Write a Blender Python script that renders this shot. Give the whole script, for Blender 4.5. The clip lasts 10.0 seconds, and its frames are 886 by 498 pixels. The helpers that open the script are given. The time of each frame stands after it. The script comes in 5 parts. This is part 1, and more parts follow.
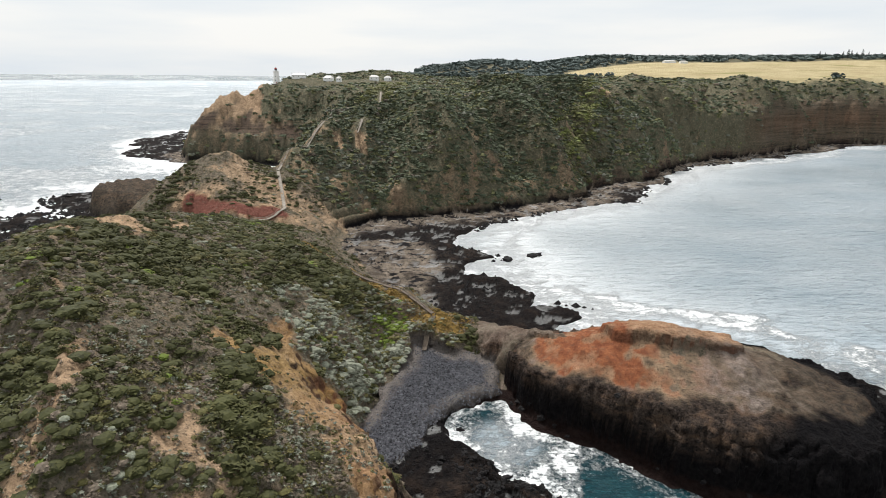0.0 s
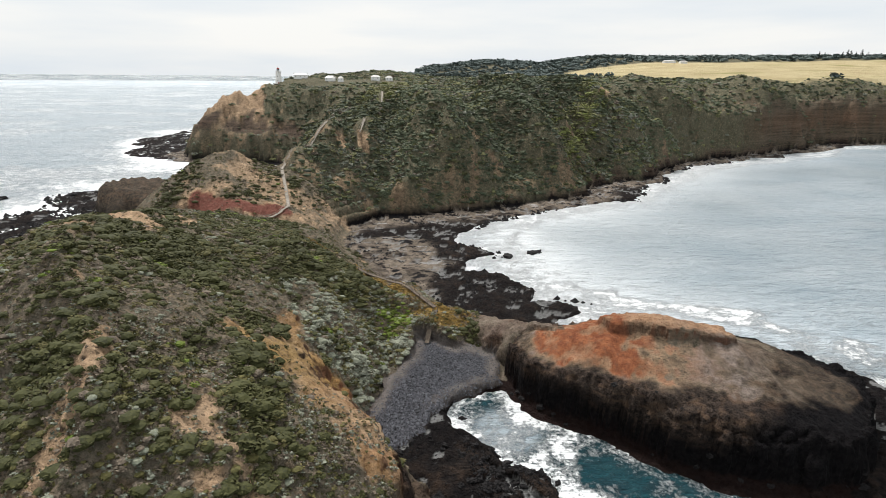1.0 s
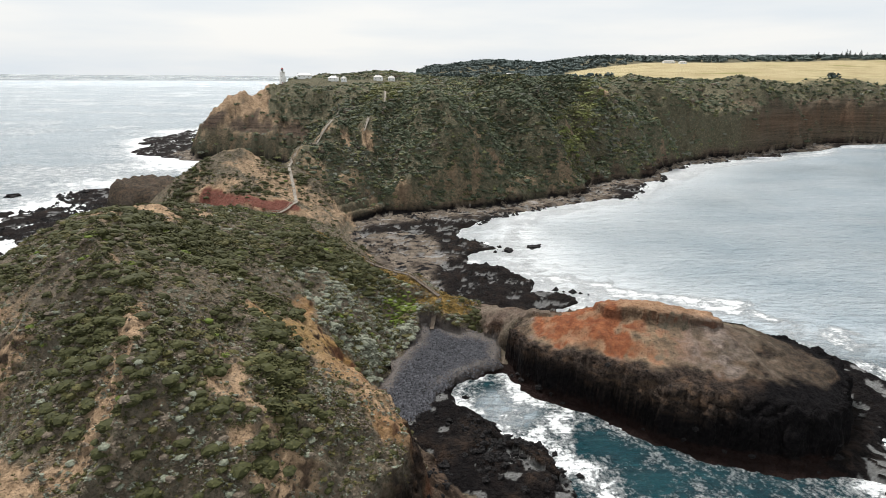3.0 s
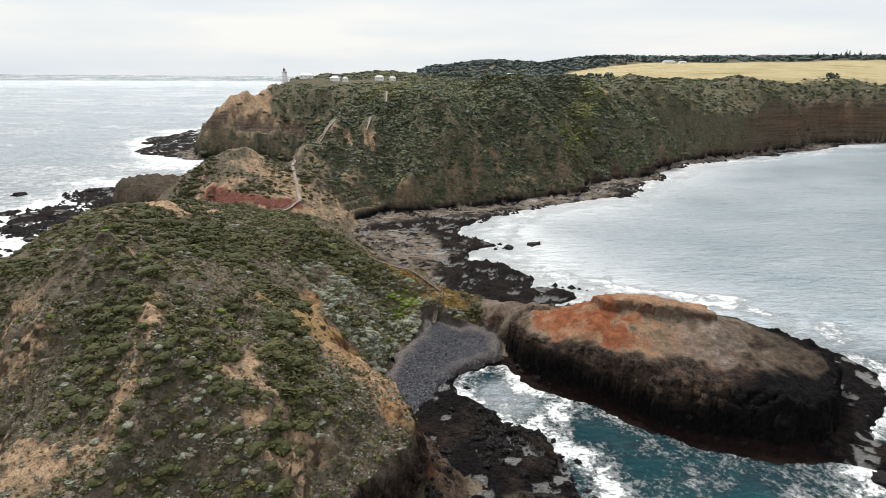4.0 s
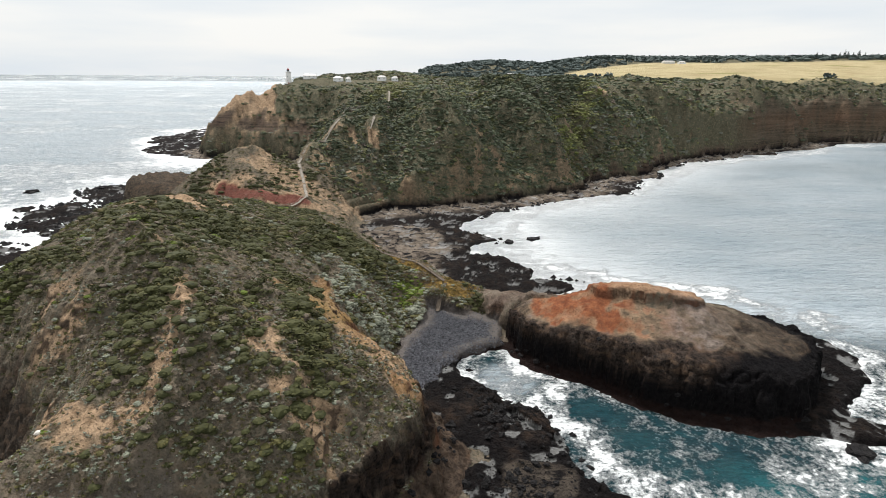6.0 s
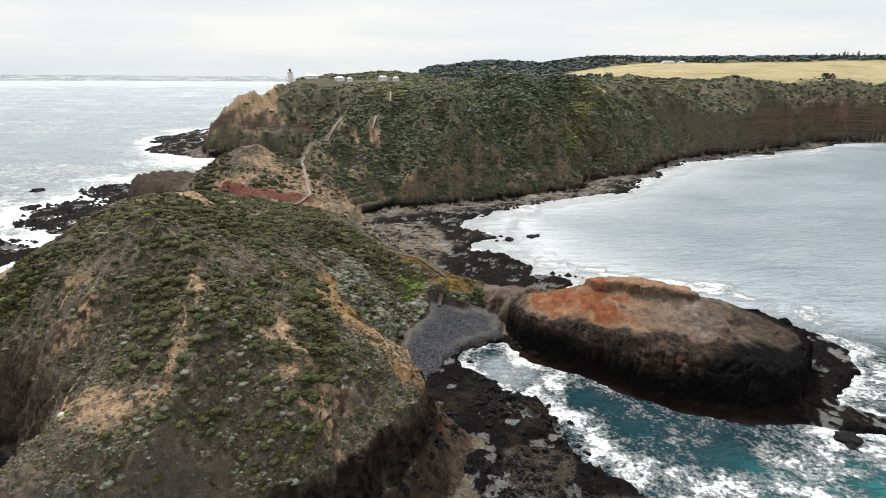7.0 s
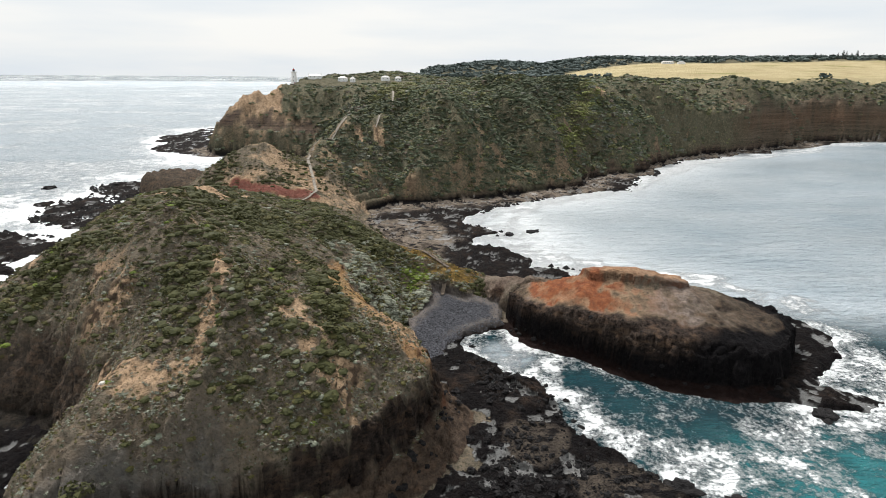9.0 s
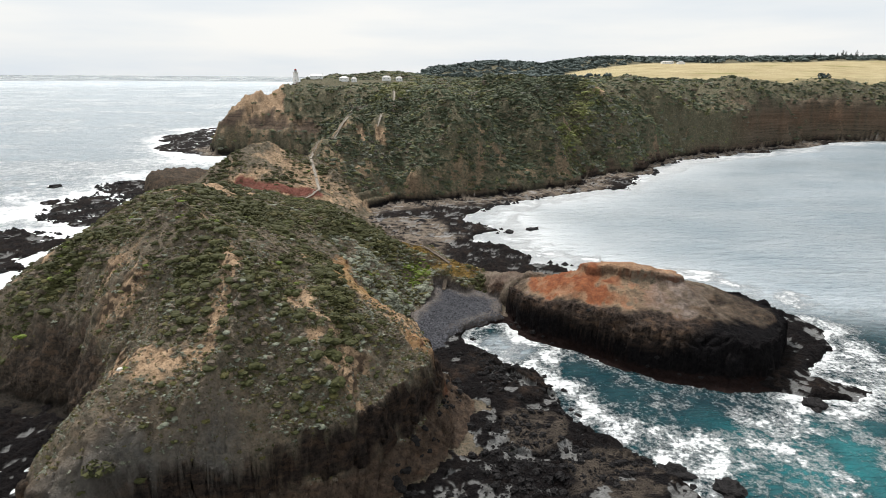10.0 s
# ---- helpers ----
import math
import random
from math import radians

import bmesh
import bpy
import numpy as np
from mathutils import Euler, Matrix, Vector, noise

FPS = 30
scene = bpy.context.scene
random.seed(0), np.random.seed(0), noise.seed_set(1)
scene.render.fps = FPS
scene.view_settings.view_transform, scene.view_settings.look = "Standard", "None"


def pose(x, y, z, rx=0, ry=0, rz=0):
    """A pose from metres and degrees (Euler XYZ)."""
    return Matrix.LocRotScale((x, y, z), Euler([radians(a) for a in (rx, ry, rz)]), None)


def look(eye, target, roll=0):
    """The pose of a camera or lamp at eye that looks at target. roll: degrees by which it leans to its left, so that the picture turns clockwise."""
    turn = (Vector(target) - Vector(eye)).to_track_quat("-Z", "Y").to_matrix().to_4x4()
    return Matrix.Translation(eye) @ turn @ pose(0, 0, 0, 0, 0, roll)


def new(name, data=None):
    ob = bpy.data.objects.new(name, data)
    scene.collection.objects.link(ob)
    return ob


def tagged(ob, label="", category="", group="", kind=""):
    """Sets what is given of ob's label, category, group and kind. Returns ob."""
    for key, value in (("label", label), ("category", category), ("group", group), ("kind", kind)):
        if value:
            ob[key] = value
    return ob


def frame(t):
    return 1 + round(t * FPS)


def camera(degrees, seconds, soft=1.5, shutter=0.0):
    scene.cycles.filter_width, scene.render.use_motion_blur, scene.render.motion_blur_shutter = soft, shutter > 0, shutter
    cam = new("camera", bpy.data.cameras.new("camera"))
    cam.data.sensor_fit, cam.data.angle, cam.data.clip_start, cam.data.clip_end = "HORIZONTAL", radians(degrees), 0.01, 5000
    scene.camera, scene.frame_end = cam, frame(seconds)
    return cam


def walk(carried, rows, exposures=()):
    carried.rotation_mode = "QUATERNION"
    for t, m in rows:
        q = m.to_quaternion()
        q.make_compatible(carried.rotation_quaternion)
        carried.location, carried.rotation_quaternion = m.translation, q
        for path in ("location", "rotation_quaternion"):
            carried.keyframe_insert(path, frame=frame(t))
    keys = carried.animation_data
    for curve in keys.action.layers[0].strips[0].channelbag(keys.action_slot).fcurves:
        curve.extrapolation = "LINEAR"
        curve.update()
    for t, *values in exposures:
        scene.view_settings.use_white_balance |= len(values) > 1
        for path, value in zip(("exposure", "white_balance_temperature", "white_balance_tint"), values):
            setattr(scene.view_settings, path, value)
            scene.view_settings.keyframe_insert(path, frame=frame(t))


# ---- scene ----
cam = camera(78.24, 10.0, soft=0.75)
PATH = [
    (0, look((0.00, 0.00, 93.00), (0.00, 95.22, 62.47), 0.576)),
    (1, look((-0.58, -5.26, 93.03), (-0.65, 89.96, 62.50), 0.571)),
    (2, look((-1.14, -10.56, 93.06), (-1.27, 84.67, 62.54), 0.566)),
    (3, look((-1.67, -15.90, 93.08), (-1.88, 79.33, 62.57), 0.561)),
    (4, look((-2.18, -21.27, 93.09), (-2.46, 73.96, 62.59), 0.556)),
    (5, look((-2.67, -26.68, 93.10), (-3.01, 68.56, 62.61), 0.551)),
    (6, look((-3.14, -32.12, 93.11), (-3.55, 63.12, 62.63), 0.546)),
    (7, look((-3.59, -37.60, 93.11), (-4.06, 57.64, 62.64), 0.541)),
    (8, look((-4.01, -43.12, 93.11), (-4.56, 52.12, 62.65), 0.536)),
    (9, look((-4.41, -48.68, 93.10), (-5.03, 46.57, 62.65), 0.531)),
    (10, look((-4.79, -54.27, 93.09), (-5.47, 40.98, 62.64), 0.527)),
]
walk(cam, PATH)

# ---- world and sun ----
scene.view_settings.exposure = 0.0
SUN_AZ, SUN_EL = radians(-28.0), radians(54.0)   # ahead of the camera and to the left, behind thin cloud
world = bpy.data.worlds.new("overcast_sky")
scene.world = world
world.use_nodes = True
wn, wl = world.node_tree.nodes, world.node_tree.links
wn.clear()
w_out = wn.new("ShaderNodeOutputWorld")
w_bg = wn.new("ShaderNodeBackground")
w_sky = wn.new("ShaderNodeTexSky")
w_sky.sky_type = 'NISHITA'
w_sky.sun_disc = False
w_sky.sun_elevation = SUN_EL
w_sky.sun_rotation = SUN_AZ
w_sky.air_density, w_sky.dust_density = 1.0, 3.0
w_coord = wn.new("ShaderNodeTexCoord")
w_map = wn.new("ShaderNodeMapping")
w_map.inputs["Scale"].default_value = (1.2, 1.2, 9.0)
w_noise = wn.new("ShaderNodeTexNoise")
w_noise.inputs["Scale"].default_value = 1.6
w_noise.inputs["Detail"].default_value = 6.0
w_ramp = wn.new("ShaderNodeValToRGB")
w_ramp.color_ramp.elements[0].position = 0.32
w_ramp.color_ramp.elements[0].color = (7.8, 8.45, 9.05, 1)
w_ramp.color_ramp.elements[1].position = 0.62
w_ramp.color_ramp.elements[1].color = (9.8, 9.8, 9.6, 1)
w_mix = wn.new("ShaderNodeMixRGB")
w_mix.inputs["Fac"].default_value = 0.93
w_bg.inputs["Strength"].default_value = 0.1
wl.new(w_coord.outputs["Generated"], w_map.inputs["Vector"])
wl.new(w_map.outputs["Vector"], w_noise.inputs["Vector"])
wl.new(w_noise.outputs["Fac"], w_ramp.inputs["Fac"])
wl.new(w_sky.outputs["Color"], w_mix.inputs["Color1"])
wl.new(w_ramp.outputs["Color"], w_mix.inputs["Color2"])
wl.new(w_mix.outputs["Color"], w_bg.inputs["Color"])
wl.new(w_bg.outputs["Background"], w_out.inputs["Surface"])

sun = new("sun", bpy.data.lights.new("sun", "SUN"))
sun.data.energy, sun.data.angle, sun.data.color = 4.5, radians(11.0), (1.0, 0.975, 0.95)
sun.matrix_world = look((300 * math.sin(SUN_AZ), 300 * math.cos(SUN_AZ), 300 * math.tan(SUN_EL)), (0, 0, 0))

# ---- noise on arrays ----
LATTICE = np.random.default_rng(7).random((512, 512)).astype(np.float32)
FLAT = LATTICE.ravel()


def vnoise(x, y, seed=0):
    """Smooth value noise from 0 to 1, one cell a unit."""
    x = x + 37.17 * seed
    y = y + 91.73 * seed
    xf, yf = np.floor(x), np.floor(y)
    fx, fy = x - xf, y - yf
    i0, j0 = xf.astype(np.int32) & 511, yf.astype(np.int32) & 511
    i1, j1 = ((i0 + 1) & 511) << 9, (j0 + 1) & 511
    i0 = i0 << 9
    fx, fy = fx * fx * fx * (fx * (fx * 6 - 15) + 10), fy * fy * fy * (fy * (fy * 6 - 15) + 10)
    a, b, c, d = FLAT.take(i0 + j0), FLAT.take(i1 + j0), FLAT.take(i0 + j1), FLAT.take(i1 + j1)
    low = a + (b - a) * fx
    return low + (c + (d - c) * fx - low) * fy


def fbm(x, y, size, octaves=4, seed=0, ridged=False):
    """Layered noise, from about -1 to 1; the largest forms are size metres across."""
    total, amp, norm = 0.0, 1.0, 0.0
    for k in range(octaves):
        n = 2 * vnoise(x * 2 ** k / size, y * 2 ** k / size, seed + 3 * k) - 1
        total = total + amp * ((1 - 2 * np.abs(n)) if ridged else n)
        norm += amp
        amp *= 0.52
    return total / norm * (1.0 if ridged else 1.5)


def cells(x, y, size, seed=0):
    """Distance to the nearest of scattered points, in cells (0 at a point), and a random number for it."""
    x, y = x / size + seed * 17.3, y / size + seed * 5.1
    xi, yi = np.floor(x).astype(int), np.floor(y).astype(int)
    best, tag = np.full(x.shape, 9.0), np.zeros(x.shape)
    for i in (-1, 0, 1):
        for j in (-1, 0, 1):
            a, b = xi + i, yi + j
            px, py = a + LATTICE[a % 512, b % 512], b + LATTICE[(a + 91) % 512, (b + 37) % 512]
            d = np.hypot(x - px, y - py)
            near = d < best
            best = np.where(near, d, best)
            tag = np.where(near, LATTICE[(a + 203) % 512, (b + 151) % 512], tag)
    return best, tag


def noise3(p, size, seed=0):
    """Smooth noise from 0 to 1 at points in space, one cell of size metres."""
    q = p / size + 13.7 * seed
    i = np.floor(q).astype(int)
    f = q - i
    f = f * f * (3 - 2 * f)
    out = 0.0
    for dx in (0, 1):
        for dy in (0, 1):
            for dz in (0, 1):
                v = LATTICE[(i[:, 0] + dx + 31 * (i[:, 2] + dz)) % 512, (i[:, 1] + dy + 57 * (i[:, 2] + dz)) % 512]
                w = np.abs(1 - dx - f[:, 0]) * np.abs(1 - dy - f[:, 1]) * np.abs(1 - dz - f[:, 2])
                out = out + v * w
    return out


def inside(x, y, outline):
    """Signed distance to a closed outline, positive inside."""
    pts = np.array(outline, float)
    best, odd = np.full(x.shape, 1e9), np.zeros(x.shape, bool)
    for (ax, ay), (bx, by) in zip(pts, np.roll(pts, -1, 0)):
        ex, ey = bx - ax, by - ay
        s = np.clip(((x - ax) * ex + (y - ay) * ey) / (ex * ex + ey * ey), 0, 1)
        best = np.minimum(best, np.hypot(x - ax - s * ex, y - ay - s * ey))
        if ay != by:
            odd ^= ((ay > y) != (by > y)) & (x < ax + (y - ay) / (by - ay) * ex)
    return np.where(odd, best, -best)


def along(x, y, spine, power=4):
    """Distance to a line of (x, y, z) nodes, and the line's height nearby, blended."""
    p = np.array(spine, float)
    dist, top, norm = np.full(x.shape, 1e9), np.zeros(x.shape), np.zeros(x.shape)
    for a, b in zip(p[:-1], p[1:]):
        for s in (np.arange(6) + 0.5) / 6:
            d = np.hypot(x - a[0] - s * (b[0] - a[0]), y - a[1] - s * (b[1] - a[1]))
            w = np.hypot(b[0] - a[0], b[1] - a[1]) / (d + 0.5) ** power
            top, norm = top + w * (a[2] + s * (b[2] - a[2])), norm + w
        ex, ey = b[0] - a[0], b[1] - a[1]
        s = np.clip(((x - a[0]) * ex + (y - a[1]) * ey) / (ex * ex + ey * ey), 0, 1)
        dist = np.minimum(dist, np.hypot(x - a[0] - s * ex, y - a[1] - s * ey))
    return dist, top / norm


def near_line(x, y, *nodes):
    """Distance to a line of (x, y) nodes."""
    dist = np.full(x.shape, 1e9)
    for (ax, ay), (bx, by) in zip(nodes[:-1], nodes[1:]):
        ex, ey = bx - ax, by - ay
        s = np.clip(((x - ax) * ex + (y - ay) * ey) / (ex * ex + ey * ey), 0, 1)
        dist = np.minimum(dist, np.hypot(x - ax - s * ex, y - ay - s * ey))
    return dist


def step(v, a, b):
    v = np.clip((v - a) / (b - a), 0, 1)
    return v * v * (3 - 2 * v)


# ---- the plan of the land: feet of the slopes and lines of the crests ----
RIDGE_FOOT = [(-19, 121), (-13, 108), (-2, 98), (5, 84), (3, 70), (-5, 57), (-15, 45), (-30, 39), (-46, 35.5), (-58, 33), (-70, 26),
              (-86, 27), (-96, 36), (-96, 46), (-95, 58), (-100, 68), (-114, 80), (-136, 84), (-168, 98), (-184, 140), (-190, 180), (-192, 222),
              (-190, 262), (-184, 300), (-160, 300), (-100, 300), (-62, 290), (-44, 262), (-30, 236), (-13, 206), (0, 184),
              (-4, 170), (-12, 160), (-16, 146), (-19, 132)]
RIDGE_CREST = [(-52, 46, 33), (-52, 63, 43.5), (-66, 88, 49), (-86, 108, 53), (-94, 130, 52), (-100, 160, 47), (-104, 200, 39),
               (-106, 245, 27.5), (-108, 275, 20)]
FRONT_PROFILE = ((0, 0.08, 0.16, 0.21, 0.34, 0.5, 0.7, 1), (0, 0.07, 0.15, 0.44, 0.56, 0.70, 0.85, 1.06))
RIDGE_PROFILE = ((0, 0.03, 0.08, 0.15, 0.25, 0.4, 0.5, 0.6, 0.75, 1), (0, 0.2, 0.31, 0.38, 0.48, 0.63, 0.715, 0.785, 0.88, 1.06))
STACK_FOOT = [(20, 148), (21.5, 138), (28, 129.5), (36, 124), (46, 118.5), (56, 109.5), (66, 103), (76, 98), (88, 95), (98, 100), (106, 108), (115, 118), (120, 130),
              (115, 143), (102, 154), (80, 163), (58, 168), (38, 167), (26, 162)]
STACK_CREST = [(30, 151, 15), (46, 142, 22), (62, 139, 24), (78, 137, 23), (92, 131, 19.5), (107, 124, 14)]
STACK_PROFILE = ((0, 0.035, 0.06, 0.09, 0.16, 0.25, 0.45, 0.7, 1), (0.03, 0.05, 0.10, 0.40, 0.60, 0.70, 0.80, 0.91, 1))
STACK_CAP = [(46, 146), (48, 139), (55, 136.5), (62, 135), (69, 133), (77, 132), (82, 134), (82, 142), (66, 149), (52, 150)]
NECK_FOOT = [(-34, 172), (-16, 170), (-2, 168), (10, 163), (19, 153), (34, 144), (44, 160), (34, 176), (12, 190), (-14, 194), (-34, 192)]
NECK_PROFILE = ((0, 0.1, 0.3, 0.5, 0.8, 1), (0, 0.16, 0.50, 0.72, 0.93, 1.0))
NECK_CREST = [(-30, 182, 20), (-14, 177, 16), (-3, 174, 13.5), (8, 172, 9.5), (15, 167, 9.8), (23, 162, 13), (30, 157, 15), (37, 152, 17)]
KNOLL_FOOT = [(-60, 288), (-61, 312), (-60, 338), (-78, 374), (-130, 385), (-170, 380), (-195, 350), (-200, 305), (-160, 270), (-110, 262), (-75, 268)]
KNOLL_CREST = [(-112, 284, 26), (-128, 304, 36), (-141, 326, 46), (-132, 331, 47), (-120, 338, 39), (-103, 345, 34.5)]
KNOLL_PROFILE = ((0, 0.05, 0.15, 0.3, 0.5, 0.8, 1), (0, 0.06, 0.18, 0.38, 0.64, 0.91, 1.02))
HORN_FOOT = [(-150, 330), (-190, 335), (-222, 350), (-244, 372), (-247, 396), (-230, 412), (-200, 405), (-165, 395)]
HORN_CREST = [(-150, 345, 27), (-176, 358, 16), (-196, 370, 14), (-214, 380, 18.5), (-234, 388, 18)]
HORN_PROFILE = ((0, 0.12, 0.25, 0.4, 0.7, 1), (0.1, 0.3, 0.7, 0.88, 0.95, 1))
SADDLE_CREST = [(-105, 345, 34.5), (-97, 360, 41), (-88, 378, 48), (-80, 398, 54)]
HEAD_FOOT = [(-66, 330), (-50, 352), (-31, 349), (21, 370), (66, 399), (98, 414), (112, 430), (120, 458), (160, 492), (194, 514), (257, 602),
             (329, 643), (483, 733), (547, 812), (686, 824), (1100, 900), (2600, 1100), (2600, 3400), (-100, 3400), (-120, 1500), (-200, 950),
             (-268, 780), (-306, 710), (-306, 640), (-284, 604), (-238, 600), (-184, 596), (-138, 580), (-122, 540), (-126, 475), (-128, 415), (-112, 365), (-90, 335)]
WEST_PROFILE = ((0, 0.05, 0.11, 0.2, 0.32, 0.45, 0.7, 1), (0, 0.20, 0.40, 0.48, 0.61, 0.74, 0.91, 1))
EAST_PROFILE = ((0, 0.06, 0.12, 0.24, 0.34, 0.5, 0.75, 1), (0, 0.13, 0.20, 0.60, 0.68, 0.79, 0.93, 1))
FLANK_PROFILE = ((0, 0.05, 0.12, 0.25, 0.5, 0.75, 1), (0, 0.08, 0.20, 0.43, 0.71, 0.88, 1.06))
HEAD_PROFILE = ((0, 0.035, 0.08, 0.2, 0.3, 0.4, 0.55, 0.75, 1), (0, 0.10, 0.15, 0.36, 0.55, 0.69, 0.84, 0.95, 1))
SHELF_NEAR = [(-30, 30), (-8, 60), (-8, 90), (-22, 122), (-16, 150), (4, 127), (13, 116), (17, 109), (26, 103), (33, 91), (32, 84), (40, 71), (48, 62),
              (54, 52), (58, 30), (40, 10), (-30, 10)]
SHELF_BAY = [(30, 170), (60, 205), (40, 211), (43, 222), (31, 243), (10, 249), (12, 262), (30, 275), (9, 289), (9, 317), (33, 350), (72, 376),
             (114, 402), (152, 414), (180, 479), (250, 571), (308, 612), (454, 685), (535, 752), (600, 800), (800, 830), (800, 900), (400, 760),
             (100, 480), (-30, 380), (-70, 320), (-50, 260), (-15, 175)]
SHELF_TIP = [(100, 108), (98, 94), (108, 88), (120, 91), (128, 96), (116, 104), (124, 112), (136, 124), (140, 140), (132, 156), (118, 160), (112, 130)]
SHELF_WEST = [(-182, 150), (-196, 180), (-198, 215), (-198, 262), (-192, 300), (-205, 330), (-235, 352), (-262, 372), (-282, 374), (-304, 402), (-285, 424),
              (-245, 415), (-200, 380), (-176, 250)]
REEF_NORTH = [(-214, 268), (-240, 276), (-274, 298), (-291, 328), (-274, 362), (-250, 348), (-232, 318)]
REEF_SOUTH = [(-212, 196), (-226, 208), (-224, 243), (-258, 262), (-292, 250), (-270, 222), (-236, 190)]
REEF_OUTER = [(-290, 336), (-300, 332), (-303, 340), (-294, 346)]
SHELF_COVE = [(-92, 26), (-96, 50), (-107, 60), (-104, 70), (-120, 86), (-150, 96), (-172, 95), (-158, 68), (-134, 46), (-112, 28)]
SHELF_CAPE = [(-270, 590), (-300, 600), (-372, 640), (-392, 700), (-425, 770), (-430, 900), (-395, 950), (-260, 900), (-250, 650)]
ORANGE = [(-51, 112), (-46, 126), (-42, 133), (-34, 131), (-27, 129), (-22, 120), (-16, 106), (-7, 92), (-6, 80), (-16, 80), (-24, 85), (-31, 91), (-38, 95), (-45, 101)]
SPUR_CREST = [(-60, 222, 24), (-49, 213, 20.8), (-37, 203, 19.4), (-18, 190, 15.6), (-9, 181, 14.4), (-4, 175, 13.2)]
BEACH = [(-23, 119), (-21, 131), (-17, 142), (-12, 153), (-11, 167), (-3, 167), (4, 163), (11, 164), (20, 158), (19, 143), (13, 141), (6, 134), (1, 127), (-3, 118), (-12, 108), (-19, 112)]


# raised slabs of the near platform, and the long bar of rock at its edge
FLAGS = [([(12, 80), (23, 80), (31, 79), (29, 70), (20, 61), (12, 63)], 1.9), ([(26, 62), (38, 64), (49, 62), (51, 52), (42, 44), (24, 46)], 1.5),
         ([(2, 114), (10, 113), (12, 106), (4, 104)], 1.7)]
BAR = ((12, 108), (18, 103), (26, 95), (33, 87))
SPURS = [(16, 15, ((40, 620), (72, 545), (104, 488), (114, 462))), (-20, 14, ((98, 560), (112, 520), (130, 492), (140, 492))),
         (14, 15, ((118, 600), (156, 560), (186, 535))), (-18, 16, ((178, 640), (205, 596), (222, 600))),
         (-10, 12, ((-104, 357), (-95, 374))), (14, 16, ((225, 690), (262, 640))), (-13, 18, ((20, 520), (40, 440), (62, 408))), (11, 15, ((-20, 480), (2, 420), (14, 380))),
         (-14, 15, ((-52, 500), (-44, 430), (-40, 375))), (11, 13, ((60, 500), (80, 450), (92, 420))), (-16, 22, ((345, 760), (352, 705))),
         (14, 24, ((420, 800), (410, 740))), (-16, 22, ((500, 850), (505, 775)))]


def hill(x, y, foot, crest, profile, base=1.0):
    """A landform that rises from its foot to its crest; outside it falls away under the sea."""
    f = np.array(foot, float)
    m = (x > f[:, 0].min() - 140) & (x < f[:, 0].max() + 140) & (y > f[:, 1].min() - 140) & (y < f[:, 1].max() + 140)
    height, edge, rise = np.full(x.shape, base - 30.8), np.full(x.shape, -140.0), np.zeros(x.shape)
    if m.any():
        edge[m] = inside(x[m], y[m], foot)
        height[m] = np.maximum(0.22 * edge[m] + base, base - 30.8)
        k = edge > 0
        ds, top = along(x[k], y[k], crest)
        rise[k] = edge[k] / (edge[k] + ds + 0.01)
        height[k] = base + (top - base) * np.interp(rise[k], *profile)
    return height, edge, rise


def shelf(x, y, outline, top, fall=0.5):
    de = inside(x, y, outline)
    return np.where(de > 0, np.minimum(top, -0.4 + 0.9 * de), fall * de - 0.4), de


def plateau(x, y):
    """The height of the top of the cape, inland of its cliffs."""
    z = np.interp(y, (330, 420, 500, 640, 760, 900, 1150, 1500, 2000, 3000), (54, 66, 74, 79, 84, 89, 101, 119, 150, 158))
    z = z + 13 * np.exp(-((x - 620) / 260) ** 2 - ((y - 1230) / 260) ** 2) + 8 * np.exp(-((x - 60) / 60) ** 2 - ((y - 480) / 80) ** 2)
    z = z - 30 * step(520 - x, 0, 640) * step(y, 850, 1400)
    ranges = np.interp(x, (-300, -60, 118, 300, 440, 810, 1260, 2300), (92, 106, 128, 120, 142, 145, 150, 150))
    z = z + (ranges - z) * step(y, 1350, 1750)
    z = z + 9 * np.exp(-((x + 206) / 42) ** 2 - ((y - 735) / 45) ** 2) + 3 * np.exp(-((x + 232) / 30) ** 2 - ((y - 690) / 45) ** 2)
    z = z + 11 * np.exp(-((x + 196) / 48) ** 2 - ((y - 800) / 32) ** 2)
    z = z + 9 * np.exp(-((x + 95) / 60) ** 2 - ((y - 840) / 60) ** 2)
    z = z - 16 * np.exp(-((x + 165) / 45) ** 2 - ((y - 560) / 70) ** 2)
    return z + 2.5 * fbm(x, y, 160, 3, 41)


